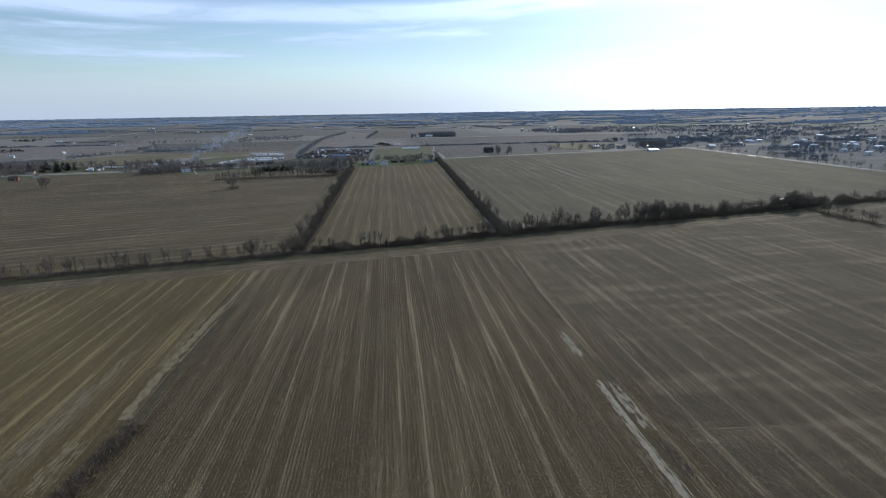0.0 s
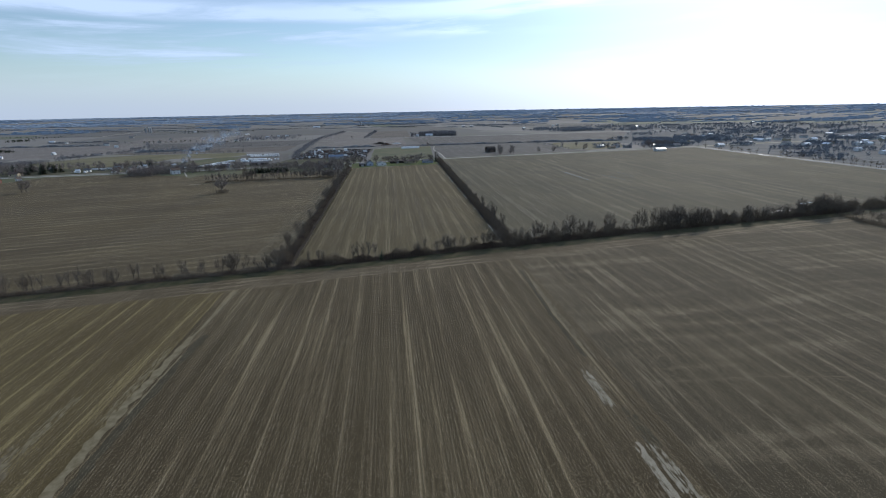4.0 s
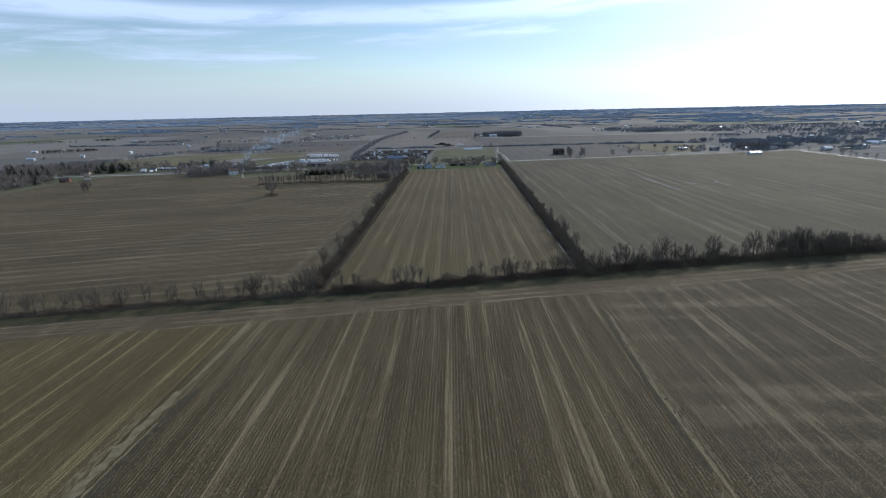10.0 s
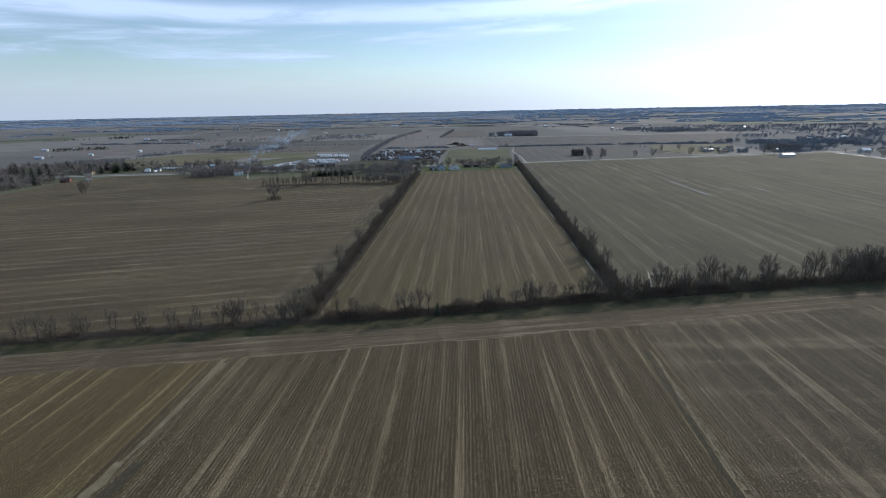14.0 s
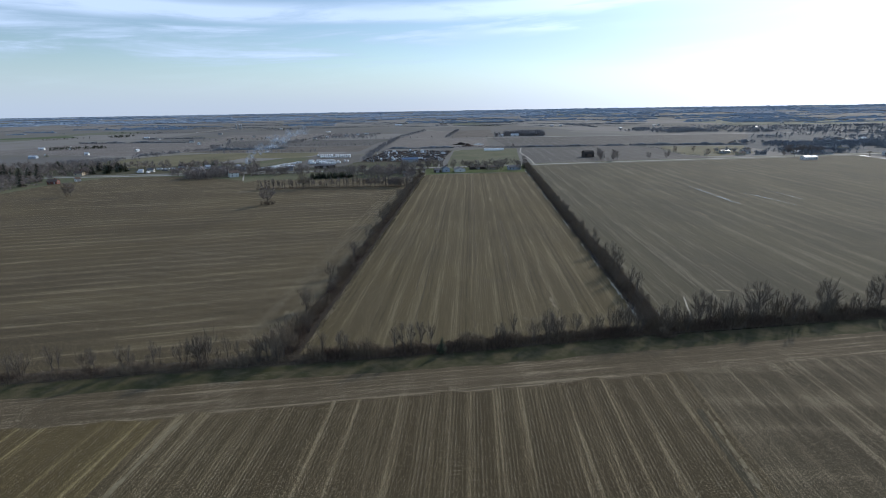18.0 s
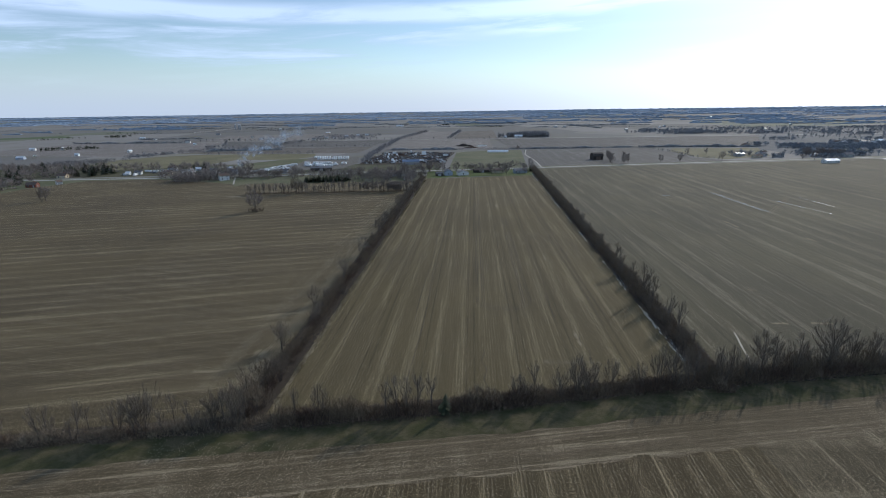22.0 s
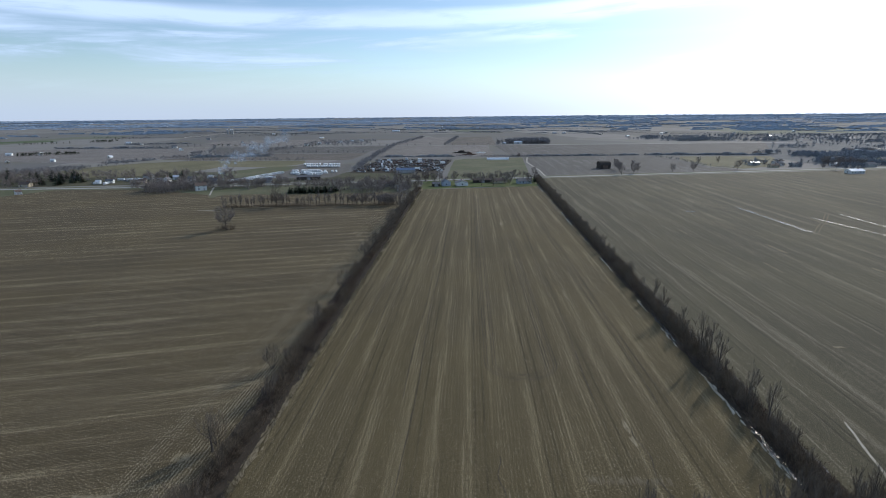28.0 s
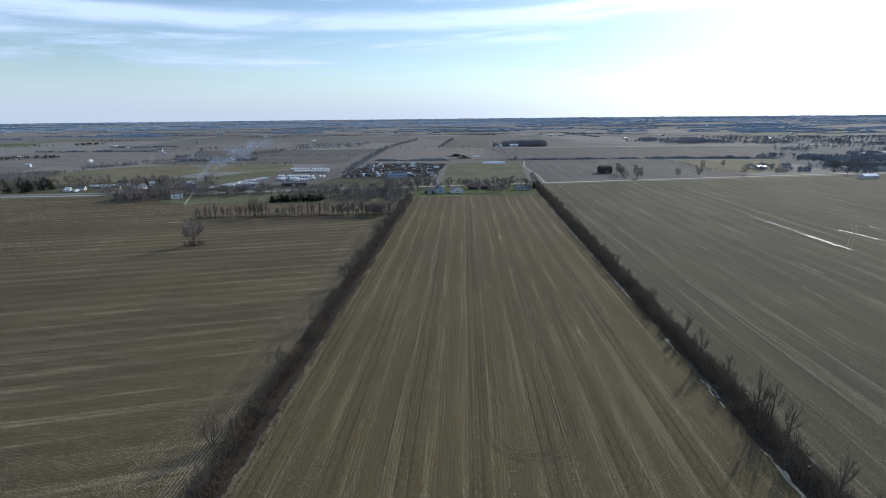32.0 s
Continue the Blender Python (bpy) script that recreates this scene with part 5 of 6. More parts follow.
for x, y in ((-912, 2084), (-902, 2090), (-893, 2085), (-112, 2318)):
    so = thing("silo", "tall grey farm silo with a domed top", "silo", "silos", "", (x, y, lift(x, y)))
    q = Shape()
    q.tube((0, 0, -0.2), (0, 0, 17), 3.4, 3.4, 14)
    part("body", q, M_CONCRETE, so)
    q = Shape()
    q.tube((0, 0, 17), (0, 0, 19), 3.5, 1.2, 14, True)
    part("dome", q, M_TIN, so)


# ---- trailers and scrap ----
def trailer(label):
    ob = thing("travel_trailer", label, "trailer", "parked trailers")
    b = Shape()
    o = [(-4.2, 0.5), (3.6, 0.5), (4.3, 1.1), (4.2, 2.6), (3.6, 3.0), (-4.1, 3.0), (-4.3, 2.6)]
    n = len(o)
    for s in (-1.2, 1.2):
        b.face([(x, s, z) for x, z in o])
    for k in range(n):
        (x0, z0), (x1, z1) = o[k], o[(k + 1) % n]
        b.face([(x0, -1.2, z0), (x1, -1.2, z1), (x1, 1.2, z1), (x0, 1.2, z0)])
    part("body", b, M_PLASTIC, ob)
    for xx, ww in ((-2.6, 1.2), (1.8, 1.4)):
        q = Shape()
        q.box(xx - ww / 2, -1.24, 1.6, xx + ww / 2, -1.2, 2.3)
        part("window", q, M_GLASS, ob)
    q = Shape()
    q.box(-0.4, -1.24, 0.7, 0.3, -1.2, 2.55)
    part("door", q, M_GREYWALL, ob)
    for s in (-1, 1):
        q = Shape()
        q.tube((-0.6, s * 1.0, 0.36), (-0.6, s * 1.25, 0.36), 0.36, 0.36, 10, True)
        part("wheel", q, M_RUBBER, ob)
    q = Shape()
    q.tube((4.1, 0, 0.5), (5.4, 0, 0.45), 0.07, 0.05, 4)
    part("hitch", q, M_RUST, ob)
    return ob


def car(label):
    ob = thing("car", label, "car", "scrapyard vehicles")
    b = Shape()
    b.box(-2.2, -0.88, 0.3, 2.2, 0.88, 0.9, 0.06)
    part("body", b, M_PAINT, ob)
    c = Shape()
    c.box(-1.3, -0.8, 0.9, 1.0, 0.8, 1.45, 0.28)
    part("cabin", c, M_GLASS, ob)
    for sx in (-1.35, 1.35):
        for sy in (-0.75, 0.75):
            q = Shape()
            q.tube((sx, sy, 0.31), (sx, sy + (0.16 if sy > 0 else -0.16), 0.31), 0.31, 0.31, 8, True)
            part("wheel", q, M_RUBBER, ob)
    return ob


def box_truck(label):
    ob = thing("box_truck", label, "truck", "scrapyard vehicles")
    b = Shape()
    b.box(-3.6, -1.2, 0.9, 2.2, 1.2, 3.5)
    part("cargo_box", b, M_PLASTIC, ob)
    c = Shape()
    c.box(2.3, -1.1, 0.5, 4.2, 1.1, 2.5, 0.15)
    part("cab", c, M_PAINT, ob)
    for sx in (-2.2, 3.2):
        for sy in (-1.0, 1.0):
            q = Shape()
            q.tube((sx, sy, 0.45), (sx, sy * 1.25, 0.45), 0.45, 0.45, 8, True)
            part("wheel", q, M_RUBBER, ob)
    return ob


first = trailer("white travel trailer parked in a storage lot")
spots = []
for y0, xa, xb, n in ((872, -224, -176, 15), (846, -212, -170, 14), (791, -212, -180, 13), (786, -176, -158, 5)):
    for k in range(n):
        if rng.random() < 0.93:
            spots.append((xa + (xb - xa) * k / (n - 1) + rng.uniform(-0.25, 0.25), y0 + rng.uniform(-0.8, 0.8), 97 + rng.uniform(-3, 3)))
for k in range(16):
    spots.append((rng.uniform(-206, -158), rng.uniform(754, 772), rng.uniform(0, 180)))
for k in range(13):
    f = k / 12
    spots.append((-243 + 23 * f + rng.uniform(-1.5, 1.5), 698 + 74 * f + rng.uniform(-2, 2), rng.uniform(20, 100)))
for k in range(7):
    f = k / 6
    spots.append((-232 + 20 * f + rng.uniform(-1.5, 1.5), 712 + 18 * f + rng.uniform(-3, 3), rng.uniform(20, 90)))
sheet("trailer_lot", [(-216, 735), (-150, 742), (-146, 800), (-162, 884), (-232, 880)], 0.15, M_LOT, "dark gravel storage lot for trailers", "yard", 1.5)
sheet("scrapyard_floor", [(-140, 776), (-36, 772), (-24, 950), (-100, 958), (-142, 892)], 0.17, M_WETSOIL, "bare earth of a scrapyard", "yard", 2.0)
for k, (x, y, a) in enumerate(spots):
    m = pose(x, y, 0.055, 0, 0, a)
    if k == 0:
        first.matrix_world = m @ Matrix.Scale(0.8, 4)
    else:
        copy_thing(first, m)
for x, y, a in ((-376, 681, 10), (-366, 680, 100), (-357, 716, 15), (-350, 712, 40), (-330, 673, 12), (-322, 699, 95), (-310, 668, 20), (-258, 701, 60), (-249, 700, 130), (-243, 688, 15), (-372, 712, 12), (-364, 714, 12)):
    tagged(copy_thing(first, pose(x, y, 0.055, 0, 0, a) @ Matrix.Scale(rng.uniform(0.8, 1.0), 4)), "white trailer parked beside a roadside house")
kinds = [car("old parked car in the scrapyard"), box_truck("old box truck in the scrapyard")]
for k in range(170):
    x, y = rng.uniform(-138, -32), rng.uniform(780, 945)
    if -90 < x < -58 and y < 790:
        continue
    o = kinds[1 if rng.random() < 0.09 else 0]
    m = pose(x, y, 0.07, 0, 0, rng.choice((10, 12, 100, 104)) + rng.uniform(-6, 6))
    if o.location.length < 1:
        o.matrix_world = m
    else:
        copy_thing(o, m)
for o in kinds:
    if o.location.length < 1:
        o.matrix_world = pose(-60, 808, 0.13, 0, 0, 20)
for x, y in ((-356, 700), (-342, 708), (-330, 712), (-318, 694), (-300, 706), (-272, 716), (-268, 700), (-264, 722), (-362, 704), (-386, 690), (-240, 690), (-228, 700)):
    copy_thing(kinds[0], pose(x, y, 0.03, 0, 0, rng.uniform(0, 180)))
qc = Shape()
rc = random.Random(77)
for k in range(1100):
    x, y = rc.uniform(-138, -30), 790 + 158 * rc.random()
    if noise.noise(Vector((x * 0.06, y * 0.06, 5))) < -0.12:
        continue
    w, d, h = rc.uniform(0.5, 2.2), rc.uniform(0.4, 1.2), rc.uniform(0.4, 1.9)
    qc.box(x - w, y - d, 0.1, x + w, y + d, h, min(w, d) * rc.uniform(0, 0.4))
mc, nc, bc = material("scrap_mix", 0.6, 0.3)
geo = nc.nodes.new("ShaderNodeNewGeometry")
link(nc, mix(nc, ramp(nc, geo.outputs["Random Per Island"], 0.86, 0.9), mix(nc, geo.outputs["Random Per Island"], (0.03, 0.028, 0.027), (0.17, 0.12, 0.10)), (0.5, 0.5, 0.5)), bc.inputs["Base Color"])
tagged(new("scrap_clutter", qc.mesh("scrap_clutter", mc)), "jumbled scrap metal and crushed vehicles in rows", "scrap", kind="stuff")
copy_thing(kinds[1], pose(-62, 803, 0.07, 0, 0, 14))


def heap(name, label, x, y, r, h, mat, seed):
    rr_ = random.Random(seed)
    q = Shape()
    for k in range(70):
        a, d = rr_.uniform(0, 6.28), r * math.sqrt(rr_.random())
        z = h * (1 - d / r) * rr_.uniform(0.5, 1)
        w = rr_.uniform(0.6, 2.2)
        px, py = math.cos(a) * d, math.sin(a) * d * 0.6
        q.box(px - w, py - w * 0.6, -0.1, px + w * rr_.uniform(0.5, 1), py + w * 0.6, z + 0.4, w * 0.3)
    ob = tagged(new(name, q.mesh(name, mat)), label, "scrap heap", kind="stuff")
    ob.location = (x, y, lift(x, y) + 0.1)
    return ob


heap("scrap_heap", "rusty heap of scrap and rubble", 0, 1040, 12, 5, M_RUST, 1)
heap("scrap_heap", "dark heap of scrap timber", -12, 1085, 16, 6, M_DARKWOOD, 2)
heap("scrap_heap", "pale heap of broken sheeting", 20, 1080, 9, 2.5, M_WHITE, 3)
heap("scrap_heap", "rusty heap of scrap metal", -105, 900, 10, 3, M_RUST, 4)
heap("scrap_heap", "rusty heap of scrap metal", -70, 880, 9, 3, M_RUST, 5)
band("gravel_drive", [(-222, 609), (-232, 632), (-243, 658), (-248, 665)], 0.7, 0.2, M_GRAVEL, "pale gravel drive", "road", 0.3)
band("yard_track", [(-40, 800), (-34, 850), (-28, 930), (-10, 960)], 0.7, 0.17, M_GRAVEL, "pale dirt track beside the paddock", "road", 0.4)
band("farm_track", [(82, 738), (84, 800), (80, 900), (90, 985)], 0.8, 0.17, M_GRAVEL, "pale dirt track beside the paddock", "road", 0.4)
band("pipe_ground", [(-194, 538), (-188, 539), (-183, 539)], 0.6, 0.2, M_PALE, "pale bare strip in the stubble", "soil", 0.3)

# ---- trees beyond the near fields ----
lone.put(-144.4, 478.8, 1.08, 0)
for k in range(8):
    shrub.put(-144.4 + rng.uniform(-4.5, 4.5), 478.8 + rng.uniform(-2, 2), rng.uniform(0.8, 1.2))
lone.put(-332, 522, 0.92, 1, "lone leafless tree at the field corner")
clump.put(-335, 521, 1.2)
for k in range(56):
    f = k / 55
    row_tree.put(-182 + 131 * f + rng.uniform(-1.5, 1.5), 551 + 14 * f + rng.uniform(-1, 1), rng.uniform(0.7, 1.1))
for k in range(14):
    yard_tree.put(rng.uniform(-92, -56), rng.uniform(558, 566), rng.uniform(0.55, 0.85))
broad.put(-143, 556, 1.3, 2)
for k in range(44):
    f = k / 43
    fir.put(-157 + 40 * f, 620 + 8 * f + rng.uniform(-5, 4), rng.uniform(0.65, 0.9))
for x, y in ((-109, 646), (-100, 652), (-92, 640), (-84, 648), (-80, 664), (-66, 655), (-50, 683), (-44, 700), (-42, 714), (-34, 690), (-14, 690), (2, 700), (12, 700), (20, 698), (29, 703), (38, 700), (41, 694), (46, 706), (60, 712), (67, 700), (-2, 706), (-30, 704), (-120, 655), (-128, 640), (-60, 672), (-70, 690), (-55, 648)):
    yard_tree.put(x, y, rng.uniform(0.65, 1.05))
fir.put(64, 690, 1.0)
for k in range(15):
    yard_tree.put(rng.uniform(438, 476), rng.uniform(826, 850), rng.uniform(0.7, 1.0))
for x, y in ((12, 668), (23, 668), (38, 667), (57, 674), (-52, 694), (-44, 694), (-58, 700), (6, 690), (34, 676)):
    yard_tree.put(x, y, rng.uniform(0.75, 1.0))
fir.put(-310, 700, 1.4)
for x, y in ((173, 788), (178, 800), (182, 759), (194, 806), (166, 750), (190, 770), (176, 812), (230, 775), (255, 780), (310, 792), (369, 844), (392, 850), (355, 850), (410, 800), (418, 790), (440, 830), (300, 870), (330, 880), (76, 980), (70, 740)):
    yard_tree.put(x, y, rng.uniform(0.6, 1.05))
for x, y in ((-412, 674), (-416, 684), (-409, 691), (-422, 690), (-404, 697), (-430, 676), (-446, 597), (-481, 646), (-438, 610), (-443, 681), (-443, 706), (-436, 562), (-428, 580)):
    fir.put(x, y, rng.uniform(1.3, 1.8))
for k in range(26):
    fir.put(rng.uniform(-560, -438), rng.uniform(545, 730), rng.uniform(1.1, 1.7))
for x, y, h in ((-300, 700, 1.2), (-304, 712, 1.4), (-420, 712, 1.3), (-432, 722, 1.5), (-444, 726, 1.4), (-428, 700, 1.2), (-455, 700, 1.5)):
    fir.put(x, y, h)


def wood(name, label, spots_, h, mat, seed, twigs=30, w=0.08):
    """Many far-off leafless trees in one mesh."""
    r = random.Random(seed)
    q = Shape()
    for x, y in spots_:
        z0 = lift(x, y)
        t = h * r.uniform(0.6, 1.15)
        q.tube((x, y, z0 - 0.2), (x, y, z0 + t * 0.45), 0.2, 0.12, 3)
        for _ in range(twigs):
            a, e = r.uniform(0, 6.28), r.uniform(-0.1, 1.4)
            d = Vector((math.cos(a) * math.cos(e), math.sin(a) * math.cos(e), math.sin(e)))
            p = Vector((x, y, z0 + t * r.uniform(0.25, 0.5))) + d * t * 0.1 * r.random()
            l = t * r.uniform(0.22, 0.5)
            blade(q, p, d, l, w, r)
            blade(q, p + d * l * 0.55, wander(d, 0.7, r), l * 0.6, w * 0.8, r)
        for _ in range(twigs // 4):
            o = Vector((x + r.gauss(0, 1.6), y + r.gauss(0, 1.6), z0 - 0.1))
            blade(q, o, wander(Vector((0, 0, 1)), 0.6, r), t * r.uniform(0.15, 0.35), w * 1.6, r)
    return tagged(new(name, q.mesh(name, mat)), label, "woodland", kind="stuff")


def row_spots(x0, y0, x1, y1, gap, wide, seed):
    r = random.Random(seed)
    n = int(math.hypot(x1 - x0, y1 - y0) / gap)
    return [(x0 + (x1 - x0) * k / n + r.uniform(-wide, wide), y0 + (y1 - y0) * k / n + r.uniform(-wide, wide)) for k in range(n) if r.random() < 0.85]


def area_spots(x0, y0, x1, y1, n, seed):
    r = random.Random(seed)
    return [(r.uniform(x0, x1), r.uniform(y0, y1)) for _ in range(n)]


def along(points, gap, wide, seed):
    """Spots along a line of several points."""
    out = []
    for k, (a, b) in enumerate(zip(points, points[1:])):
        out += row_spots(*a, *b, gap, wide, seed * 10 + k)
    return out


wood("tree_row", "leafless tree row beyond the scrapyard", along([(-139, 800), (-150, 958), (-163, 1230), (-164, 1342)], 2.6, 4, 1) + along([(-164, 1342), (-135, 1722)], 4, 4, 2) + along([(-51, 1328), (-35, 1704)], 4, 4, 3), 9, M_HAZYTWIG, 1, 22, 0.13)
wood("far_hedge", "low leafless hedge across far fields", along([(-20, 1008), (76, 1000), (180, 1008), (277, 1016)], 1.6, 1, 3) + along([(277, 1016), (314, 1020), (359, 1008), (471, 1002)], 2.2, 2, 4) + along([(280, 1012), (297, 928), (294, 833), (319, 800)], 3.2, 2, 5) + along([(-142, 1000), (-20, 1005)], 4, 2, 15), 4.5, M_HAZYTWIG, 2, 14, 0.12)
wood("woodlot", "dark leafless woodlot", area_spots(84, 1362, 182, 1385, 170, 6) + area_spots(110, 1385, 185, 1450, 210, 61) + area_spots(62, 1330, 74, 1350, 12, 62) + area_spots(130, 1345, 180, 1362, 50, 63), 14, M_HAZYTWIG, 3, 20, 0.22)
wood("thicket", "leafless thicket beside the west farms", area_spots(-560, 770, -500, 840, 150, 7) + along([(-545, 836), (-500, 850), (-493, 912)], 4, 5, 8) + along([(-434, 952), (-364, 947), (-247, 949)], 5, 3, 10), 7, M_HAZYTWIG, 4, 26, 0.11)
wood("tree_row", "brown leafless tree row between western fields", along([(-535, 906), (-491, 972), (-466, 1012), (-413, 1030), (-330, 1032)], 2.0, 4, 17) + area_spots(-505, 1080, -480, 1100, 26, 18) + along([(-399, 1146), (-385, 1200), (-373, 1253)], 2.2, 6, 19) + along([(-560, 1290), (-470, 1090), (-182, 1094)], 9, 2, 20), 8, M_HAZYTWIG, 14, 26, 0.12)
wood("farm_trees", "leafless trees round far farm buildings", area_spots(-390, 1325, -240, 1545, 190, 21) + area_spots(-160, 2290, -70, 2330, 40, 22) + along([(-294, 2200), (-176, 2400)], 6, 5, 23) + along([(-923, 1275), (-831, 1240), (-780, 1262), (-707, 1290), (-638, 1266)], 6, 3, 24) + along([(-860, 1425), (-770, 1418), (-700, 1450)], 4, 4, 25) + along([(-640, 1318), (60, 1314)], 16, 2, 26), 7, M_HAZYTWIG, 15, 20, 0.16)
wood("roadside_wood", "leafless trees round the western houses", area_spots(-296, 622, -252, 660, 80, 30) + area_spots(-560, 530, -432, 628, 230, 31) + area_spots(-600, 660, -425, 760, 230, 44) + area_spots(-428, 540, -420, 592, 16, 45) + area_spots(-330, 655, -175, 672, 40, 32) + area_spots(-420, 715, -260, 760, 60, 33) + area_spots(-300, 690, -240, 720, 24, 42), 10.5, M_DARKTWIG, 8, 50, 0.12)
wood("roadside_wood", "leafless trees along the country road", area_spots(-250, 650, -170, 690, 34, 34) + row_spots(-170, 672, -40, 700, 5, 3, 35) + row_spots(-165, 640, -40, 660, 4, 6, 36) + area_spots(-165, 655, -44, 688, 34, 48) + area_spots(-120, 622, -58, 652, 46, 50) + area_spots(-270, 640, -200, 665, 24, 51) + area_spots(-60, 600, -50, 650, 14, 49) + row_spots(-36, 700, 70, 722, 7, 4, 43), 10.5, M_DARKTWIG, 9, 44, 0.10)
wood("lane_trees", "leafless trees along the eastern lane", row_spots(514, 300, 514, 800, 9, 3, 37), 10, M_TWIG, 10, 40, 0.08)
wood("hedge_trees", "leafless trees of the hedgerow's far end", row_spots(200, hedge_y(200) + 4, 300, hedge_y(300) + 4, 2.2, 3.5, 38) + row_spots(300, hedge_y(300) + 6, 500, hedge_y(500) + 6, 6, 3, 39) + row_spots(276, 290, 288, 205, 3, 1.5, 40), 9.5, M_TWIG, 11, 60, 0.06)
wood("hedge_trees", "leafless trees of the hedgerow's western end", row_spots(-205, hedge_y(-205) + 4, -420, hedge_y(-420) + 4, 6, 3, 41), 8, M_TWIG, 12, 50, 0.06)
def groves(x0, y0, x1, y1, groups, n, wide, seed):
    """Spots in loose groves."""
    r = random.Random(seed)
    out = []
    for _ in range(groups):
        cx, cy, w = r.uniform(x0, x1), r.uniform(y0, y1), wide * r.uniform(0.5, 1.3)
        out += [(cx + r.gauss(0, w), cy + r.gauss(0, w * 0.35)) for _ in range(n)]
    return out


wood("town_trees", "leafless trees between the houses of the town", groves(540, 860, 1250, 1250, 46, 26, 24, 11) + groves(540, 560, 1100, 850, 34, 24, 18, 12) + groves(480, 905, 700, 1030, 20, 24, 14, 13) + groves(455, 842, 540, 900, 10, 20, 9, 14), 9, M_TOWNHAZETWIG, 5, 26, 0.20)
wood("town_trees", "leafless trees on the far side of the town", groves(430, 1400, 700, 1620, 22, 26, 26, 15) + groves(700, 1250, 1500, 1700, 44, 26, 34, 16) + area_spots(350, 815, 405, 870, 30, 17) + area_spots(440, 800, 470, 830, 20, 19), 9, M_TOWNHAZETWIG, 13, 22, 0.24)
r2 = random.Random(21)
far, low_rows = [], []
for k in range(80):
    x0, y0 = r2.uniform(-1900, 2300), r2.uniform(1750, 2900)
    l = r2.uniform(60, 420)
    x1, y1 = (x0 + l, y0 + l * 0.15) if r2.random() < 0.7 else (x0 - l * 0.1, y0 + l)
    far += row_spots(x0, y0, x1, y1, 3.2 if k % 3 == 0 else 14, 2.0, k)
    if k % 3:
        low_rows.append((x0, y0, x1, y1))
wood("far_tree_rows", "far-off leafless tree rows between fields", far, 5.0, M_DISTANTHAZE, 6, 8, 0.26)
dark = []
for k in range(14):
    x0, y0 = r2.uniform(-1500, -300), r2.uniform(1800, 2400)
    dark += row_spots(x0, y0, x0 + r2.uniform(30, 120), y0 + r2.uniform(0, 20), 7, 3, 60 + k)
dark += along([(-810, 1062), (-731, 1109)], 1.6, 3, 80) + along([(-1153, 1440), (-1079, 1528)], 5, 3, 81) + area_spots(-1045, 1545, -1000, 1600, 40, 82) + along([(-1112, 1744), (-1025, 1802)], 9, 2, 83) + along([(-880, 2085), (-674, 2094)], 12, 3, 84) + along([(-586, 1332), (-467, 1338)], 11, 3, 85) + area_spots(-125, 2300, -95, 2325, 26, 86) + along([(17, 2050), (116, 2030)], 3, 3, 87) + along([(-380, 1260), (-330, 1300)], 6, 4, 88)
wood("far_windbreaks", "far-off dark conifer windbreaks", dark, 8, M_NEEDLE, 7, 10, 0.4)


def far_belt(q, x0, y0, x1, y1, deep, h, seed):
    """A distant belt of woodland with a ragged top."""
    n = max(4, int(math.hypot(x1 - x0, y1 - y0) / 6))
    rb_ = random.Random(seed)
    base = len(q.v)
    for k in range(n + 1):
        x, y = x0 + (x1 - x0) * k / n, y0 + (y1 - y0) * k / n
        z = lift(x, y)
        e = min(1.0, k / 2, (n - k) / 2)
        t = h * e * max(0.12, 0.45 + 0.75 * noise.noise(Vector((k * 0.17, seed, 0))) + rb_.uniform(-0.05, 0.6))
        q.v += [(x, y - deep * 0.5, z - 1), (x, y - deep * 0.38, z + t * rb_.uniform(0.4, 0.9)), (x, y, z + t), (x, y + deep * 0.4, z + t * 0.85), (x, y + deep * 0.5, z - 1)]
    for k in range(n):
        for j in range(4):
            a = base + k * 5 + j
            q.f.append((a, a + 5, a + 6, a + 1))
            q.i.append(0)


q = Shape()
for k, (x0, y0, x1, y1) in enumerate(low_rows):
    far_belt(q, x0, y0, x1, y1, 2.4, r2.uniform(2.2, 4.0), 500 + k)
for k, row in enumerate(((-535, 906, -491, 972), (-466, 1012, -330, 1032), (-923, 1275, -638, 1266), (-860, 1425, -700, 1450), (60, 1001, 277, 1016), (277, 1016, 471, 1002), (-142, 1002, -20, 1005))):
    far_belt(q, *row, 4.0, r2.uniform(3, 5), 700 + k)
tagged(new("far_hedgerows", q.mesh("far_hedgerows", M_LOWHEDGE)), "low leafless hedgerows between far fields", "hedge", kind="stuff")
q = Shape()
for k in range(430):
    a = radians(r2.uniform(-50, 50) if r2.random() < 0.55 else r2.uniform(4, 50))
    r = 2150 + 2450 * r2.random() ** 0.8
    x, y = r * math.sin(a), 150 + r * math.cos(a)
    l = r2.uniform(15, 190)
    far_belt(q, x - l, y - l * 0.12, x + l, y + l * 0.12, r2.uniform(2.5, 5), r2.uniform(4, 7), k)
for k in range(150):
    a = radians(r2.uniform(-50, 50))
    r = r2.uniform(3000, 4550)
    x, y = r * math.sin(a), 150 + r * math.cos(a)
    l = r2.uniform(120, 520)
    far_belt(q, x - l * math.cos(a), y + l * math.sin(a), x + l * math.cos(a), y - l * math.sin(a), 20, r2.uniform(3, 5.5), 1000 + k)
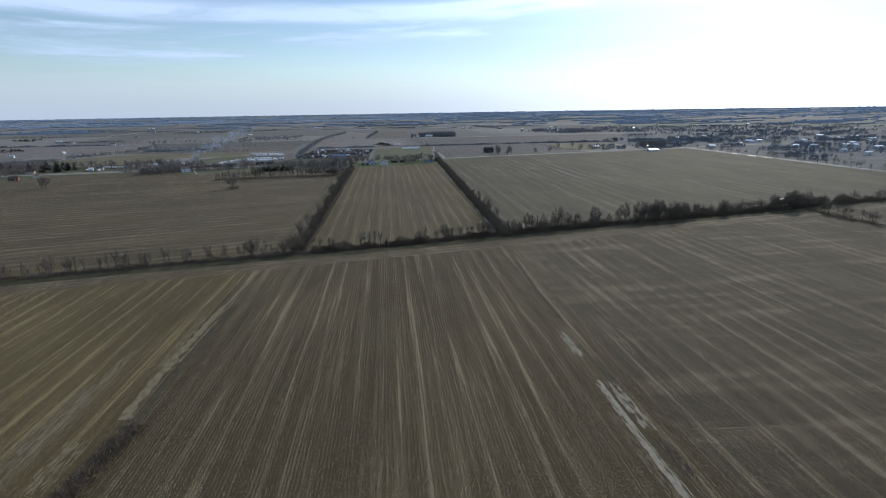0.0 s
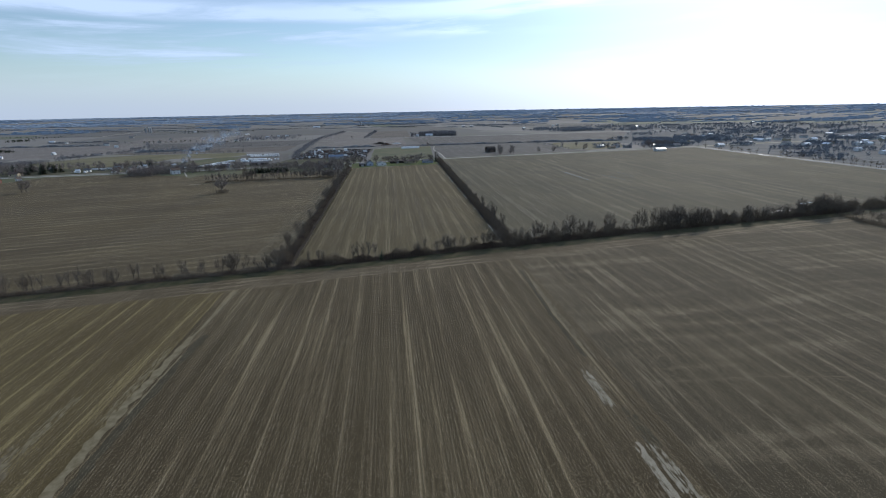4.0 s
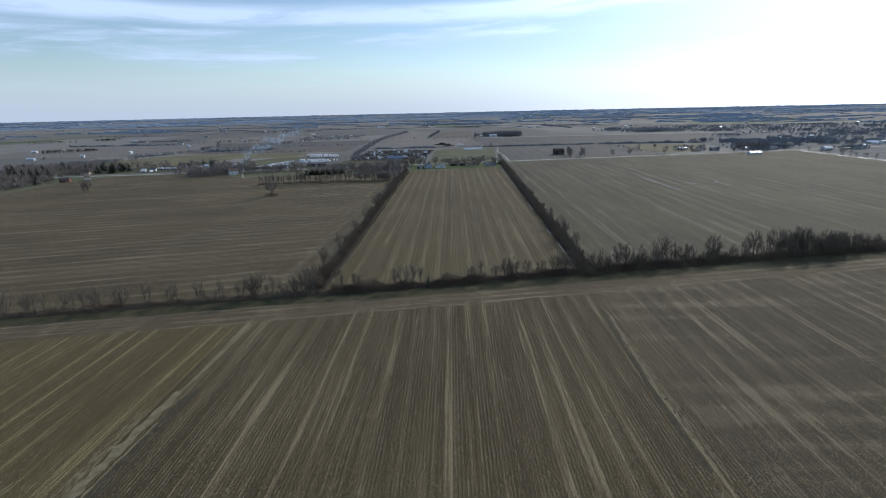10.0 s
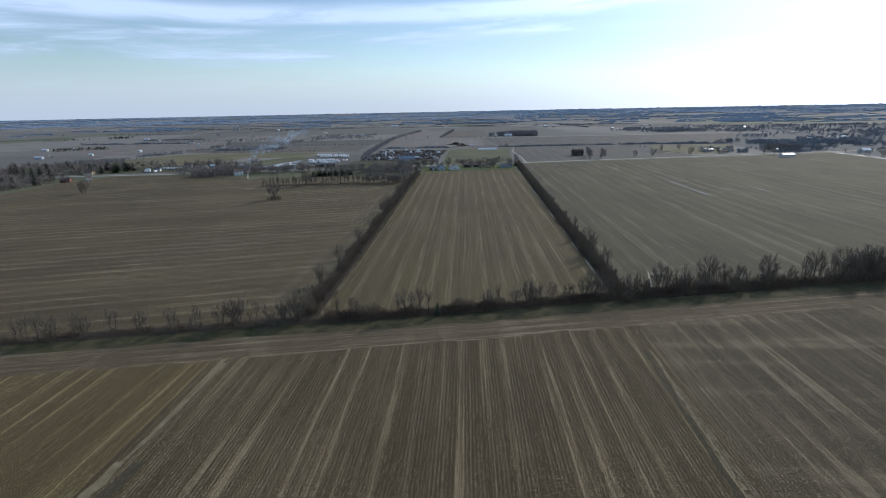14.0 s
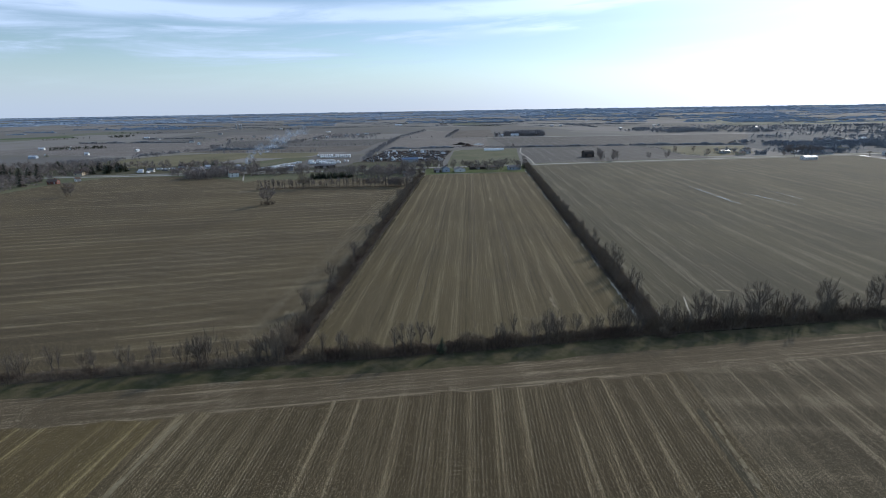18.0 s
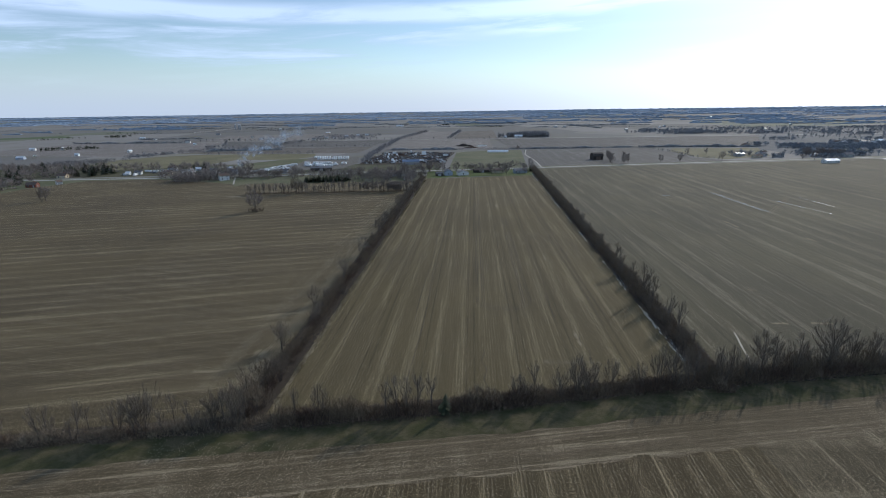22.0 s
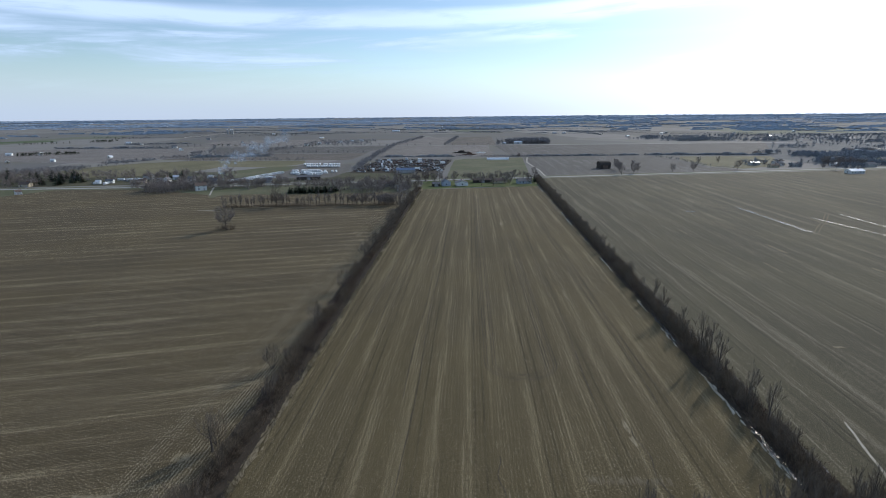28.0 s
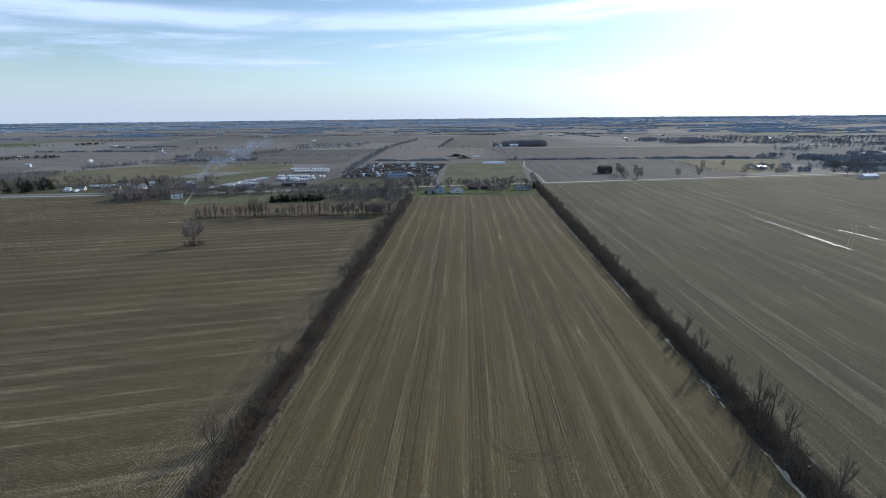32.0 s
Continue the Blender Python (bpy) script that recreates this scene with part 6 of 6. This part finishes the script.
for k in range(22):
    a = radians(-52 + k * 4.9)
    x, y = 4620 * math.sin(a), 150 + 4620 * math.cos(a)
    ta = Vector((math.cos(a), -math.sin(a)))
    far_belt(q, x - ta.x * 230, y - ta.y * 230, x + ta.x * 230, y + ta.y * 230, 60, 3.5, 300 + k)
# belts take their blue haze from the base colour
tagged(new("far_woodland", q.mesh("far_woodland", M_HAZYWOODS)), "far-off belts of leafless woodland on the plain", "woodland", kind="stuff")


# a thin drift of smoke from a garden fire behind the western houses
rs = random.Random(5)
q = Shape()
for k in range(64):
    f = (k + rs.random()) / 64
    c = Vector((-263 + 64 * f ** 1.6, 706 + 14 * f, 3 + 36 * f ** 0.7))
    w = 1.6 + 13 * f
    p = c + Vector((rs.gauss(0, w * 0.5), rs.gauss(0, w * 0.6), rs.gauss(0, w * 0.42)))
    a = Vector((1, rs.uniform(-0.6, 0.6), rs.uniform(-0.5, 0.5))).normalized() * (2.4 + 6.0 * f * rs.uniform(0.7, 1.2))
    b = a.cross(Vector((rs.uniform(-0.3, 0.3), 1, rs.uniform(-0.3, 0.3)))).normalized() * a.length * rs.uniform(0.5, 0.8)
    p.z = max(abs(a.z) + abs(b.z) + 0.3, p.z)
    q.face([p - a - b, p + a - b, p + a + b, p - a + b])
me = q.mesh("smoke_plume")
uv = me.uv_layers.new(name="puff")
for k, loop in enumerate(uv.data):
    loop.uv = ((0, 0), (1, 0), (1, 1), (0, 1))[k % 4]
ms, ns, bs = material("smoke", 1.0, 0.0)
bs.inputs["Base Color"].default_value = (0.80, 0.83, 0.87, 1)
tcs = ns.nodes.new("ShaderNodeTexCoord")
mid_ = ns.nodes.new("ShaderNodeVectorMath")
mid_.operation = "DISTANCE"
mid_.inputs[1].default_value = (0.5, 0.5, 0)
link(ns, tcs.outputs["UV"], mid_.inputs[0])
wisp = noise_tex(ns, tcs.outputs["Object"], 0.16, 4.0, 0.6)
link(ns, math_node(ns, "MULTIPLY", ramp(ns, mid_.outputs["Value"], 0.0, 0.5, 0.46, 0.0), ramp(ns, wisp, 0.3, 0.65, 0.2, 1.0)), bs.inputs["Alpha"])
me.materials.append(ms)
tagged(new("smoke_plume", me), "thin grey smoke drifting over the roadside trees", "smoke", kind="stuff")
